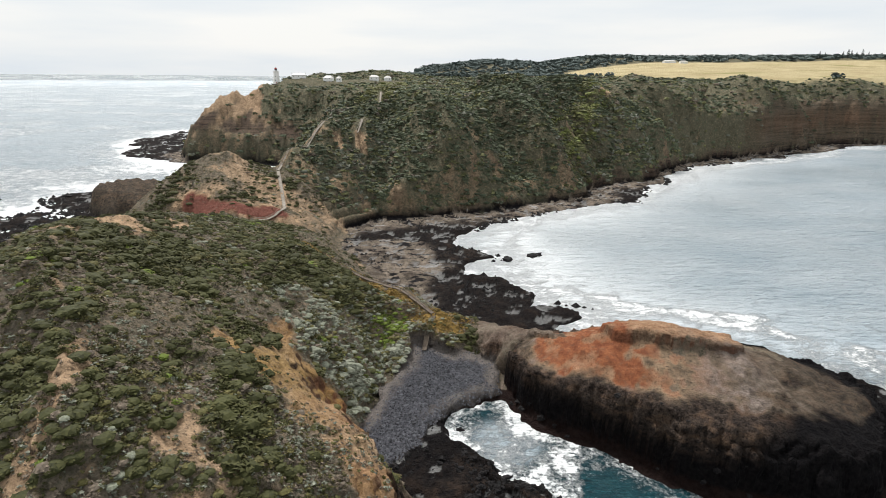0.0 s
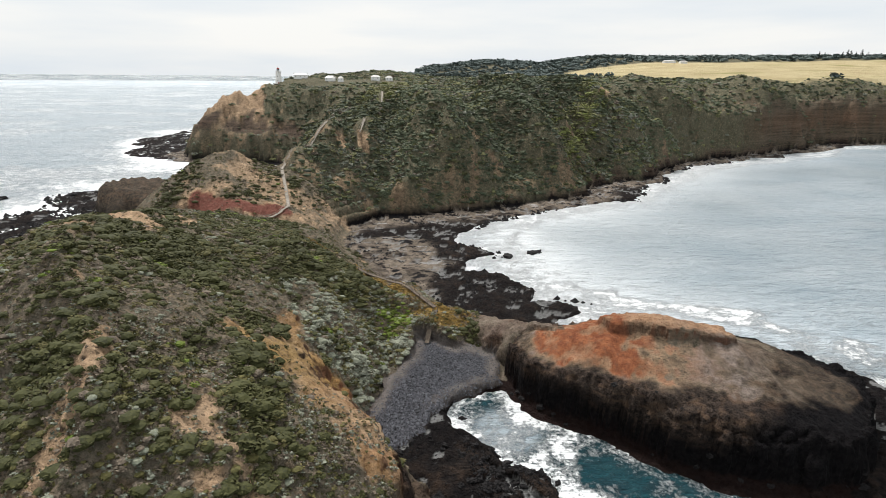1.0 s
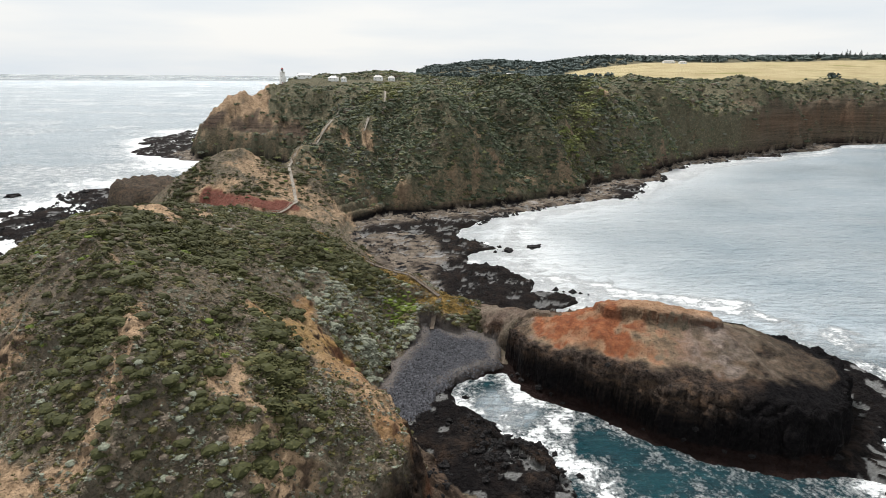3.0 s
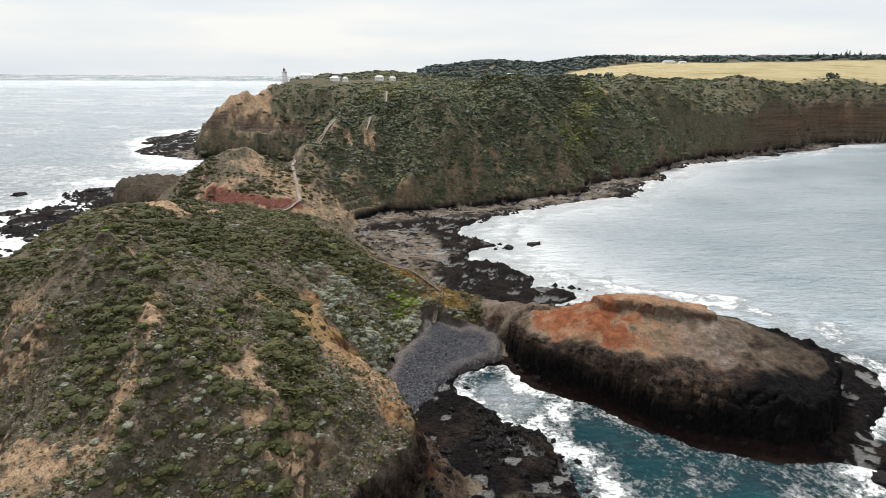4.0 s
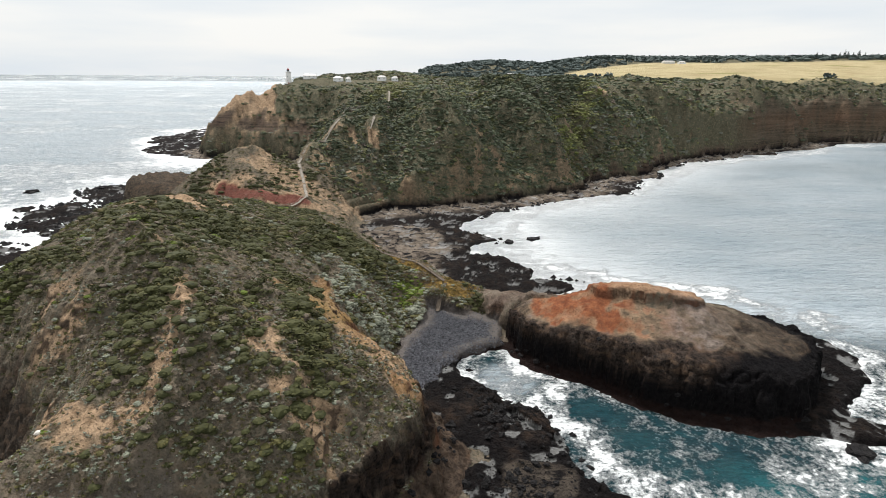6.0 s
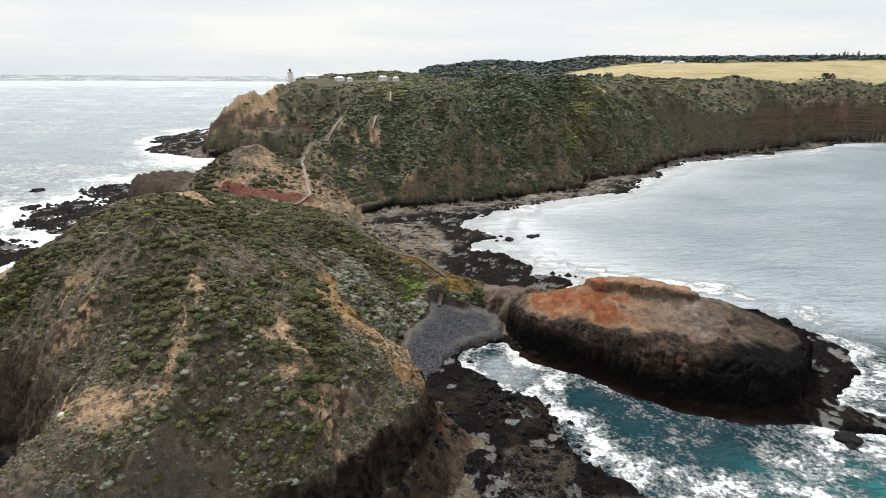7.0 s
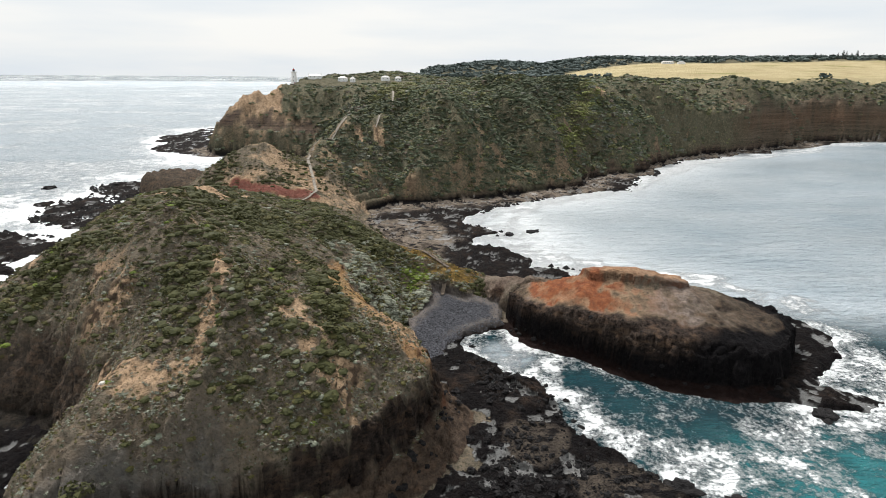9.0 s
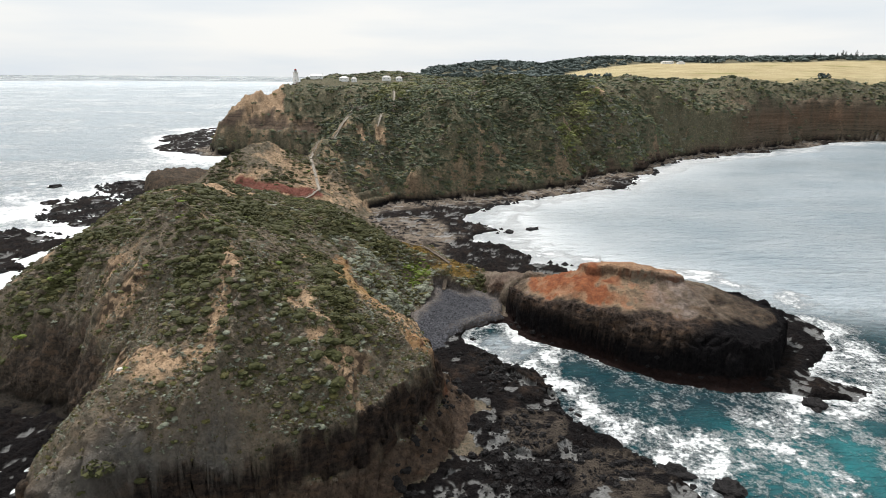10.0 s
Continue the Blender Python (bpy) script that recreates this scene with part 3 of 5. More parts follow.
# ---- materials ----
class Shader:
    """A small helper for node materials."""

    def __init__(self, name, rough=0.9):
        self.mat = bpy.data.materials.new(name)
        self.mat.use_nodes = True
        self.n, self.l = self.mat.node_tree.nodes, self.mat.node_tree.links
        self.bsdf = self.n["Principled BSDF"]
        self.bsdf.inputs["Roughness"].default_value = rough
        self.bsdf.inputs["Specular IOR Level"].default_value = 0.25
        self.place = self.n.new("ShaderNodeNewGeometry").outputs["Position"]

    def noise(self, size, detail=5.0, rough=0.6, stretch=(1, 1, 1), low=0.3, high=0.7, distort=0.0):
        m = self.n.new("ShaderNodeMapping")
        m.inputs["Scale"].default_value = stretch
        t = self.n.new("ShaderNodeTexNoise")
        t.inputs["Scale"].default_value = 1.0 / size
        t.inputs["Detail"].default_value, t.inputs["Roughness"].default_value = detail, rough
        t.inputs["Distortion"].default_value = distort
        r = self.n.new("ShaderNodeMapRange")
        r.inputs["From Min"].default_value, r.inputs["From Max"].default_value = low, high
        self.l.new(self.place, m.inputs["Vector"])
        self.l.new(m.outputs["Vector"], t.inputs["Vector"])
        self.l.new(t.outputs["Fac"], r.inputs["Value"])
        return r.outputs["Result"]

    def spots(self, size, low=0.0, high=1.0, feature='F1', what="Distance", stretch=(1, 1, 1)):
        m = self.n.new("ShaderNodeMapping")
        m.inputs["Scale"].default_value = stretch
        t = self.n.new("ShaderNodeTexVoronoi")
        t.feature = feature
        t.inputs["Scale"].default_value = 1.0 / size
        r = self.n.new("ShaderNodeMapRange")
        r.inputs["From Min"].default_value, r.inputs["From Max"].default_value = low, high
        self.l.new(self.place, m.inputs["Vector"])
        self.l.new(m.outputs["Vector"], t.inputs["Vector"])
        self.l.new(t.outputs[what], r.inputs["Value"])
        return r.outputs["Result"]

    def attr(self, name):
        a = self.n.new("ShaderNodeAttribute")
        a.attribute_name = name
        return a.outputs["Fac"]

    def calc(self, op, a, b=0.0, clamp=False):
        m = self.n.new("ShaderNodeMath")
        m.operation, m.use_clamp = op, clamp
        for slot, v in zip(m.inputs, (a, b)):
            if isinstance(v, (int, float)):
                slot.default_value = v
            else:
                self.l.new(v, slot)
        return m.outputs[0]

    def mix(self, fac, a, b):
        m = self.n.new("ShaderNodeMixRGB")
        for slot, v in zip(m.inputs, (fac, a, b)):
            if isinstance(v, (int, float)):
                slot.default_value = v
            elif isinstance(v, tuple):
                slot.default_value = (*v, 1)
            else:
                self.l.new(v, slot)
        return m.outputs[0]

    def bump(self, height, distance, strength=1.0):
        b = self.n.new("ShaderNodeBump")
        b.inputs["Strength"].default_value, b.inputs["Distance"].default_value = strength, distance
        self.l.new(height, b.inputs["Height"])
        self.l.new(b.outputs["Normal"], self.bsdf.inputs["Normal"])

    def set(self, key, v):
        if isinstance(v, (int, float)):
            self.bsdf.inputs[key].default_value = v
        else:
            self.l.new(v, self.bsdf.inputs[key])


def ground_material():
    s = Shader("ground_cover", 0.95)
    up = s.n.new("ShaderNodeSeparateXYZ")
    s.l.new(s.n["Geometry"].outputs["Normal"], up.inputs[0])
    # litter and dry twigs between the bushes
    green = s.mix(s.noise(2.0, 6), (0.080, 0.070, 0.053), (0.275, 0.226, 0.168))
    green = s.mix(s.calc('MULTIPLY', s.noise(0.6, 5, 0.7, low=0.50, high=0.62), 0.8), green, (0.050, 0.056, 0.028))
    green = s.mix(s.noise(24, 4, low=0.48, high=0.66), green, (0.190, 0.160, 0.122))
    green = s.mix(s.calc('MULTIPLY', s.attr("layer"), 0.65), green, s.mix(s.noise(3.0, 5), (0.046, 0.055, 0.032), (0.135, 0.138, 0.085)))
    soil = s.mix(s.noise(3.0, 8, 0.72, low=0.36, high=0.64), (0.32, 0.215, 0.130), (0.66, 0.460, 0.295))
    soil = s.mix(s.noise(0.7, 6, 0.7, low=0.54, high=0.64), soil, (0.120, 0.084, 0.056))
    red = s.mix(s.noise(1.8, 8, 0.72, low=0.36, high=0.64), (0.200, 0.068, 0.036), (0.40, 0.155, 0.074))
    soil = s.mix(s.attr("red"), soil, red)
    soil = s.mix(s.attr("golden"), soil, s.mix(s.noise(1.6, 6, 0.65), (0.16, 0.105, 0.035), (0.46, 0.29, 0.085)))
    soil = s.mix(s.attr("crimson"), soil, s.mix(s.noise(1.8, 6, 0.65), (0.140, 0.052, 0.040), (0.270, 0.112, 0.084)))
    ash = s.mix(s.noise(2.2, 8, 0.72, low=0.37, high=0.63), (0.120, 0.098, 0.084), (0.36, 0.29, 0.245))
    soil = s.mix(s.attr("grey"), soil, ash)
    soil = s.mix(s.attr("gravel"), soil, s.mix(s.noise(1.8, 7, 0.7), (0.085, 0.079, 0.071), (0.215, 0.197, 0.175)))
    base = s.mix(s.calc('ADD', s.attr("bare"), s.calc('MULTIPLY', s.calc('SUBTRACT', s.noise(1.6), 0.5), 0.6), True), green, soil)
    # basalt: near black where the sea wets it and on high cliff faces, brown where it weathers
    rock = s.mix(s.noise(1.6, 8, 0.72, low=0.38, high=0.64), (0.018, 0.015, 0.014), (0.100, 0.074, 0.058))
    rock = s.mix(s.noise(5.0, 6, stretch=(1, 1, 3), low=0.5, high=0.66), rock, (0.135, 0.088, 0.060))
    band = s.noise(9.0, 5, 0.6, stretch=(0.10, 0.10, 3.0), low=0.42, high=0.60)
    rock = s.mix(s.calc('MULTIPLY', band, s.calc('MULTIPLY', s.attr("layer"), 0.75)), rock, (0.170, 0.122, 0.092))
    # wet rock, deepened with the shade of the stack's face
    wet = s.mix(s.noise(1.2, 7, 0.65), (0.002, 0.002, 0.003), (0.017, 0.015, 0.015))
    rock = s.mix(s.attr("wet"), rock, wet)
    tan = s.mix(s.noise(3.5, 7, 0.65), (0.105, 0.086, 0.071), (0.360, 0.295, 0.230))
    tan = s.mix(s.noise(6.0, 7, 0.62, stretch=(0.7, 1.6, 1), low=0.53, high=0.59), tan, (0.018, 0.017, 0.018))
    tan = s.mix(s.noise(11, 5, 0.6, stretch=(0.6, 1.8, 1), low=0.60, high=0.66), tan, (0.42, 0.40, 0.38))
    rock = s.mix(s.attr("brown"), rock, tan)
    rock = s.mix(s.noise(0.45, 5, 0.7, low=0.56, high=0.66), rock, (0.006, 0.006, 0.007))
    # pools: wet sand and foam, with the sky's reflection painted pale grey
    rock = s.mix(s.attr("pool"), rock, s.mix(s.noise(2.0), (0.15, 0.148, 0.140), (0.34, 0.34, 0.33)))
    rock = s.mix(s.calc('MULTIPLY', s.attr("red"), 0.6), rock, red)
    steep = s.calc('MULTIPLY', s.calc('SUBTRACT', s.calc('ADD', 0.60, s.calc('MULTIPLY', s.noise(2.5), 0.12)), up.outputs["Z"]), 6.0, True)
    base = s.mix(s.calc('MAXIMUM', s.attr("rock"), s.calc('MULTIPLY', steep, s.calc('SUBTRACT', s.calc('SUBTRACT', 0.9, s.calc('MULTIPLY', s.attr("green"), 0.86)), s.calc('MULTIPLY', s.attr("gravel"), 0.8), True))), base, rock)
    grass = s.mix(s.noise(60, 5), (0.36, 0.29, 0.16), (0.50, 0.42, 0.25))
    grass = s.mix(s.noise(140, 4, stretch=(1, 3, 1), low=0.55, high=0.7), grass, (0.26, 0.24, 0.10))
    base = s.mix(s.attr("field"), base, grass)
    pebble = s.mix(s.noise(8.0, 4), (0.060, 0.061, 0.068), (0.150, 0.151, 0.163))
    pebble = s.mix(s.noise(0.55, 4, 0.7, low=0.46, high=0.58), pebble, (0.022, 0.022, 0.025))
    pebble = s.mix(s.attr("sand"), pebble, s.mix(s.noise(4.0, 5), (0.150, 0.131, 0.120), (0.225, 0.200, 0.184)))
    base = s.mix(s.attr("pebble"), base, pebble)
    s.set("Base Color", base)
    s.set("Specular IOR Level", s.calc('ADD', 0.06, s.calc('MULTIPLY', s.attr("pool"), 0.4)))
    s.set("Roughness", s.calc('SUBTRACT', 0.95, s.calc('MULTIPLY', s.attr("pool"), 0.6)))
    crack = s.calc('MULTIPLY', s.spots(1.3, 0.0, 0.25, 'DISTANCE_TO_EDGE', stretch=(1, 1, 0.45)), s.calc('MAXIMUM', s.attr("rock"), steep))
    s.bump(s.calc('ADD', s.calc('ADD', s.noise(1.5, 9, 0.75), s.calc('MULTIPLY', s.noise(0.4, 5), 0.9)), s.calc('MULTIPLY', crack, 0.7)), 0.5)
    return s.mat


def sea_material():
    s = Shader("sea_water", 0.12)
    s.set("Specular IOR Level", 0.5)
    s.set("IOR", 1.33)
    foam, milky_sheen = s.attr("foam"), s.attr("milky_sheen")
    deep = s.mix(s.attr("shallow"), (0.007, 0.032, 0.042), (0.022, 0.185, 0.200))
    deep = s.mix(s.noise(16, 6, 0.65, low=0.35, high=0.75), deep, (0.010, 0.030, 0.040))
    deep = s.mix(s.calc('MULTIPLY', s.noise(3.0, 7, 0.7, stretch=(0.5, 1.7, 1), low=0.5, high=0.68), 0.35), deep, (0.040, 0.140, 0.160))
    # foam-laden water, and the sky's reflection put into the base colour
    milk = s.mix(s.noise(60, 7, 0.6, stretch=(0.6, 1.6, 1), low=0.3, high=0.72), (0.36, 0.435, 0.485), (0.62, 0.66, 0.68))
    # dark sides of the wavelets, put into the colour
    ripple_shade = s.noise(3.2, 6, 0.7, stretch=(0.55, 1.7, 1), low=0.36, high=0.66)
    milk = s.mix(s.calc('MULTIPLY', ripple_shade, 0.58), milk, (0.19, 0.25, 0.30))
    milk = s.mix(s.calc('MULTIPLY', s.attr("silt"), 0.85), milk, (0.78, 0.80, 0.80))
    deep = s.mix(milky_sheen, deep, milk)
    streak = s.noise(9, 10, 0.76, stretch=(1, 1, 1), low=0.14, high=0.86, distort=0.15)
    ribbon = s.noise(3.6, 8, 0.74, low=0.0, high=1.0, distort=0.25)
    vein = s.calc('SUBTRACT', 1.0, s.calc('MULTIPLY', s.calc('ABSOLUTE', s.calc('SUBTRACT', ribbon, 0.5)), 9.0), True)
    lace = s.calc('MULTIPLY', s.calc('SUBTRACT', s.noise(1.3, 6, 0.72, low=0.0, high=1.0), 0.5), 0.9)
    level = s.calc('ADD', s.calc('ADD', streak, lace), s.calc('MULTIPLY', foam, 0.50))
    cover = s.calc('MULTIPLY', s.calc('SUBTRACT', level, 0.80), 7.0, True)
    thin = s.calc('MULTIPLY', s.calc('SUBTRACT', level, 0.68), 4.5, True)
    cover = s.calc('MAXIMUM', cover, s.calc('MULTIPLY', s.calc('MULTIPLY', thin, vein), 0.8), True)
    s.set("Base Color", s.mix(cover, deep, (0.86, 0.88, 0.88)))
    s.set("Roughness", s.calc('ADD', 0.14, s.calc('MULTIPLY', s.calc('MAXIMUM', cover, s.calc('MULTIPLY', milky_sheen, 0.4)), 0.6)))
    waves = s.calc('ADD', s.noise(9, 5, 0.6, stretch=(0.55, 1.7, 1)), s.calc('MULTIPLY', s.noise(2.4, 5, 0.65, stretch=(0.75, 1.4, 1)), 0.4))
    s.bump(s.calc('ADD', waves, s.calc('MULTIPLY', cover, 0.5)), 2.2)
    return s.mat


M_GROUND, M_SEA = ground_material(), sea_material()


def mesh_from(name, verts, faces, material, attrs=None, smooth=False):
    """A mesh from arrays: verts (n, 3), faces (m, 3 or 4), point values by name."""
    me = bpy.data.meshes.new(name)
    k = faces.shape[1]
    me.vertices.add(len(verts))
    me.vertices.foreach_set("co", np.ascontiguousarray(verts, np.float32).ravel())
    me.loops.add(faces.size)
    me.loops.foreach_set("vertex_index", np.ascontiguousarray(faces, np.int32).ravel())
    me.polygons.add(len(faces))
    me.polygons.foreach_set("loop_start", np.arange(0, faces.size, k, dtype=np.int32))
    me.polygons.foreach_set("use_smooth", np.full(len(faces), smooth))
    for key, v in (attrs or {}).items():
        me.attributes.new(key, 'FLOAT', 'POINT').data.foreach_set("value", np.ascontiguousarray(v, np.float32))
    me.materials.append(material)
    me.update()
    me.validate()
    return new(name, me)


# ---- the land: one sheet, finer towards the camera's side, parted by landform ----
CENTRE = (0.0, -54.0)
angles = radians(1) * np.concatenate([np.arange(-84, -50, 1.5), np.arange(-50, 46, 0.125), np.arange(46, 84, 1.5)])
radii = np.concatenate([74 * np.exp(np.arange(0, 0.30, 0.0050)), 100 * np.exp(np.arange(0, 0.90, 0.0027)), 246 * np.exp(np.arange(0, 2.55, 0.0058))])
A, R = np.meshgrid(angles, radii, indexing="ij")
GX, GY = CENTRE[0] + R * np.sin(A), CENTRE[1] + R * np.cos(A)
GH, GW, GC = terrain(GX, GY)
ids = np.arange(GX.size).reshape(GX.shape)
quads = np.stack([ids[:-1, :-1], ids[1:, :-1], ids[1:, 1:], ids[:-1, 1:]], -1).reshape(-1, 4)
flat_h, flat_w = GH.ravel(), GW.ravel()
quads = quads[flat_h[quads].max(1) > -1.5]
owner = flat_w[quads[:, 0]]
LANDFORMS = {
    "headland": ((0, 2), "scrub-covered ridge of brown earth and black cliffs", "headland"),
    "rock_stack": ((1,), "basalt rock stack with red earth and pale cap", "rock stack"),
    "knoll": ((3, 4), "low knoll with scrub and bare red earth", "knoll"),
    "cape": ((5,), "high cape of green scrub above dark layered cliffs", "cape"),
    "shore_platform": ((6,), "wet black basalt shore platform with pools", "rock platform"),
    "pebble_beach": ((7,), "grey pebble beach in a small cove", "beach"),
}
xyz = np.stack([GX.ravel(), GY.ravel(), flat_h], 1)
# crags: steep rock is pushed in and out along its own face
grid = np.stack([GX, GY, GH], -1)
normal = np.cross(np.gradient(grid, axis=0), np.gradient(grid, axis=1)).reshape(-1, 3)
normal /= np.linalg.norm(normal, axis=1, keepdims=True) + 1e-9
normal *= np.sign(normal[:, 2:3] + 1e-9)
steep = step(1 - normal[:, 2], 0.25, 0.55) * step(flat_h, 0.4, 2.0) * np.maximum(GC["rock"].ravel(), 0.35)
k = np.where(steep > 0.02)[0]
scale = np.where(flat_w[k] == 5, 3.2, 1.0)
q = xyz[k] * np.array([1, 1, 0.55]) / scale[:, None]
push = 1 - 2 * np.abs(2 * noise3(q, 3.6, 1) - 1) + 0.6 * (1 - 2 * np.abs(2 * noise3(q, 1.7, 2) - 1)) + 0.3 * (2 * noise3(q, 0.9, 3) - 1)
xyz[k] += normal[k] * (steep[k] * push * 0.85 * scale)[:, None]
for name, (members, label, category) in LANDFORMS.items():
    q = quads[np.isin(owner, members)]
    used, index = np.unique(q, return_inverse=True)
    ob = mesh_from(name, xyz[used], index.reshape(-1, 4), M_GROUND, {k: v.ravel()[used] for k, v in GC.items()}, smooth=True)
    tagged(ob, label, category, kind="structure")


def ground_at(x, y):
    """Height of the land at one place."""
    return float(terrain(np.array([float(x)]), np.array([float(y)]))[0][0])


# ---- the sea ----
sea_angles = radians(1) * np.concatenate([np.arange(-180, -50, 3.0), np.arange(-50, 50, 0.55), np.arange(50, 181, 3.0)])
sea_radii = np.concatenate([[1.0, 30.0], 60 * np.exp(np.arange(0, 4.405, 0.015))])
A, R = np.meshgrid(sea_angles, sea_radii, indexing="ij")
SX, SY = CENTRE[0] + R * np.sin(A), CENTRE[1] + R * np.cos(A)
depth = np.clip(-terrain(SX, SY)[0], -2, 60)
swell = (0.25 * fbm(SX + 0.5 * SY, SY * 2.2, 26, 4, 51) + 0.12 * fbm(SX, SY, 6, 3, 52)) * np.exp(-R / 700)
SZ = swell + 68 * np.clip((R - 900) / 4000, 0, 1) ** 1.6     # towards the sky line the sheet meets the eye's level
west = step(-SX, 60, 160)
bay = step(SX, -40, 10) * step(SY + 0.25 * SX, 165, 215)
channel = step(1 - np.hypot((SX - 62) / 46, (SY - 92) / 40), 0, 0.3)
foam = np.exp(-np.clip(depth, 0, 60) / (3.2 - 2.3 * channel + 15.0 * west + 2.5 * bay))
ragged = fbm(SX, SY, 14, 4, 58)
break_zone = np.maximum(step(1 - np.hypot((SX - 52) / 30, (SY - 66) / 24), 0, 0.7), step(1 - np.hypot((SX - 134) / 34, (SY - 110) / 38), 0, 0.7))
foam = np.maximum(foam, 0.72 * break_zone)
foam = np.minimum(foam, 1 - 0.22 * bay - 0.46 * channel) + 0.32 * channel * step(ragged, -0.7, 0.6) * (depth > 1.0)
foam = foam + 0.55 * west * step(fbm(SX, SY * 1.7, 90, 4, 55), -0.2, 0.6) * np.exp(-depth / 45)
# pale bay and western water: real foam plus the sky's shine as colour
milky_sheen = np.clip(bay * (0.52 + 0.6 * np.exp(-depth / 17) + 0.12 * fbm(SX, SY * 1.5, 120, 4, 56)), 0, 1)
milky_sheen = np.maximum(milky_sheen, west * np.clip(0.42 + 0.55 * np.exp(-depth / 35), 0, 1))
# far sea: sky's shine as colour; dark strip at horizon, bright one before it
milky_sheen = np.maximum(milky_sheen, 0.60 * step(R, 500, 1100))
milky_sheen = milky_sheen * (1 - 0.8 * step(R, 3750, 4000)) + 0.35 * step(R, 2900, 3400) * step(3850 - R, 0, 150)
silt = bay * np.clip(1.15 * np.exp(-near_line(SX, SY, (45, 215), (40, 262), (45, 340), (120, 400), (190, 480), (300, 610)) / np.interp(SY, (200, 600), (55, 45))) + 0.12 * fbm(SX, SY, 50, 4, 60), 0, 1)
milky_sheen = np.maximum(milky_sheen, silt)
cove = step(1 - np.hypot((SX - 17) / 13, (SY - 122) / 13), 0, 0.5)
milky_sheen = np.maximum(milky_sheen, 0.8 * cove)
surf = step(1 - np.hypot((SX - 31) / 7, (SY - 108) / 15) + 0.3 * ragged, 0, 0.6)
foam = np.maximum(foam, 0.85 * surf)
lip = near_line(SX, SY, (24, 108), (33, 95), (38, 78), (47, 66), (56, 54))
foam = np.maximum(foam, 0.90 * step(1 - lip / 15 + 0.5 * ragged, 0, 0.9))
roller = near_line(SX, SY, (50, 228), (68, 219), (86, 212), (122, 195), (141, 178), (150, 165))
foam = np.maximum(foam, 0.92 * step(1 - roller / 11 + 0.6 * ragged, 0, 0.8))
shore = near_line(SX, SY, (38, 300), (60, 362), (150, 412), (195, 480), (262, 575), (320, 612), (465, 690), (550, 762), (690, 806))
foam = np.maximum(foam, 0.78 * step(1 - shore / np.interp(SY, (300, 800), (14, 40)) + 0.6 * fbm(SX, SY, 40, 4, 59), 0.1, 0.9))
tip = near_line(SX, SY, (98, 90), (112, 84), (130, 92), (142, 112), (146, 135))
foam = np.maximum(foam, 0.84 * step(1 - tip / 15 + 0.5 * ragged, 0.05, 0.9))
foam = np.maximum(foam, 0.70 * step(1 - np.hypot((SX - 88) / 62, (SY - 62) / 44) + 0.7 * ragged, 0.1, 0.9))
ids = np.arange(SX.size).reshape(SX.shape)
quads = np.stack([ids[:-1, :-1], ids[1:, :-1], ids[1:, 1:], ids[:-1, 1:]], -1).reshape(-1, 4)
near_teal = 0.9 * step(1 - np.hypot((SX - 88) / 48, (SY - 56) / 30) + 0.4 * fbm(SX, SY, 30, 3, 57), 0, 0.8) + 0.12
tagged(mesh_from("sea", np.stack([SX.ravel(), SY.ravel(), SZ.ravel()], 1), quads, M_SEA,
                 {"foam": foam.ravel(), "shallow": near_teal.ravel(), "milky_sheen": milky_sheen.ravel(), "silt": silt.ravel()}, smooth=True),
       "grey-green sea with white surf along the rocks", "sea", kind="structure")


# ---- plants ----
def leaf_material(name, dark, light, tip):
    s = Shader(name, 0.75)
    s.set("Specular IOR Level", 0.12)
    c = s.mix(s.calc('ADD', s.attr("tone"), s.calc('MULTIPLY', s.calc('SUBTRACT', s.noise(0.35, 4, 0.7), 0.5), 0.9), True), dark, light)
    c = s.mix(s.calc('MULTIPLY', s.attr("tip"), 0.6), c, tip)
    s.set("Base Color", c)
    return s.mat


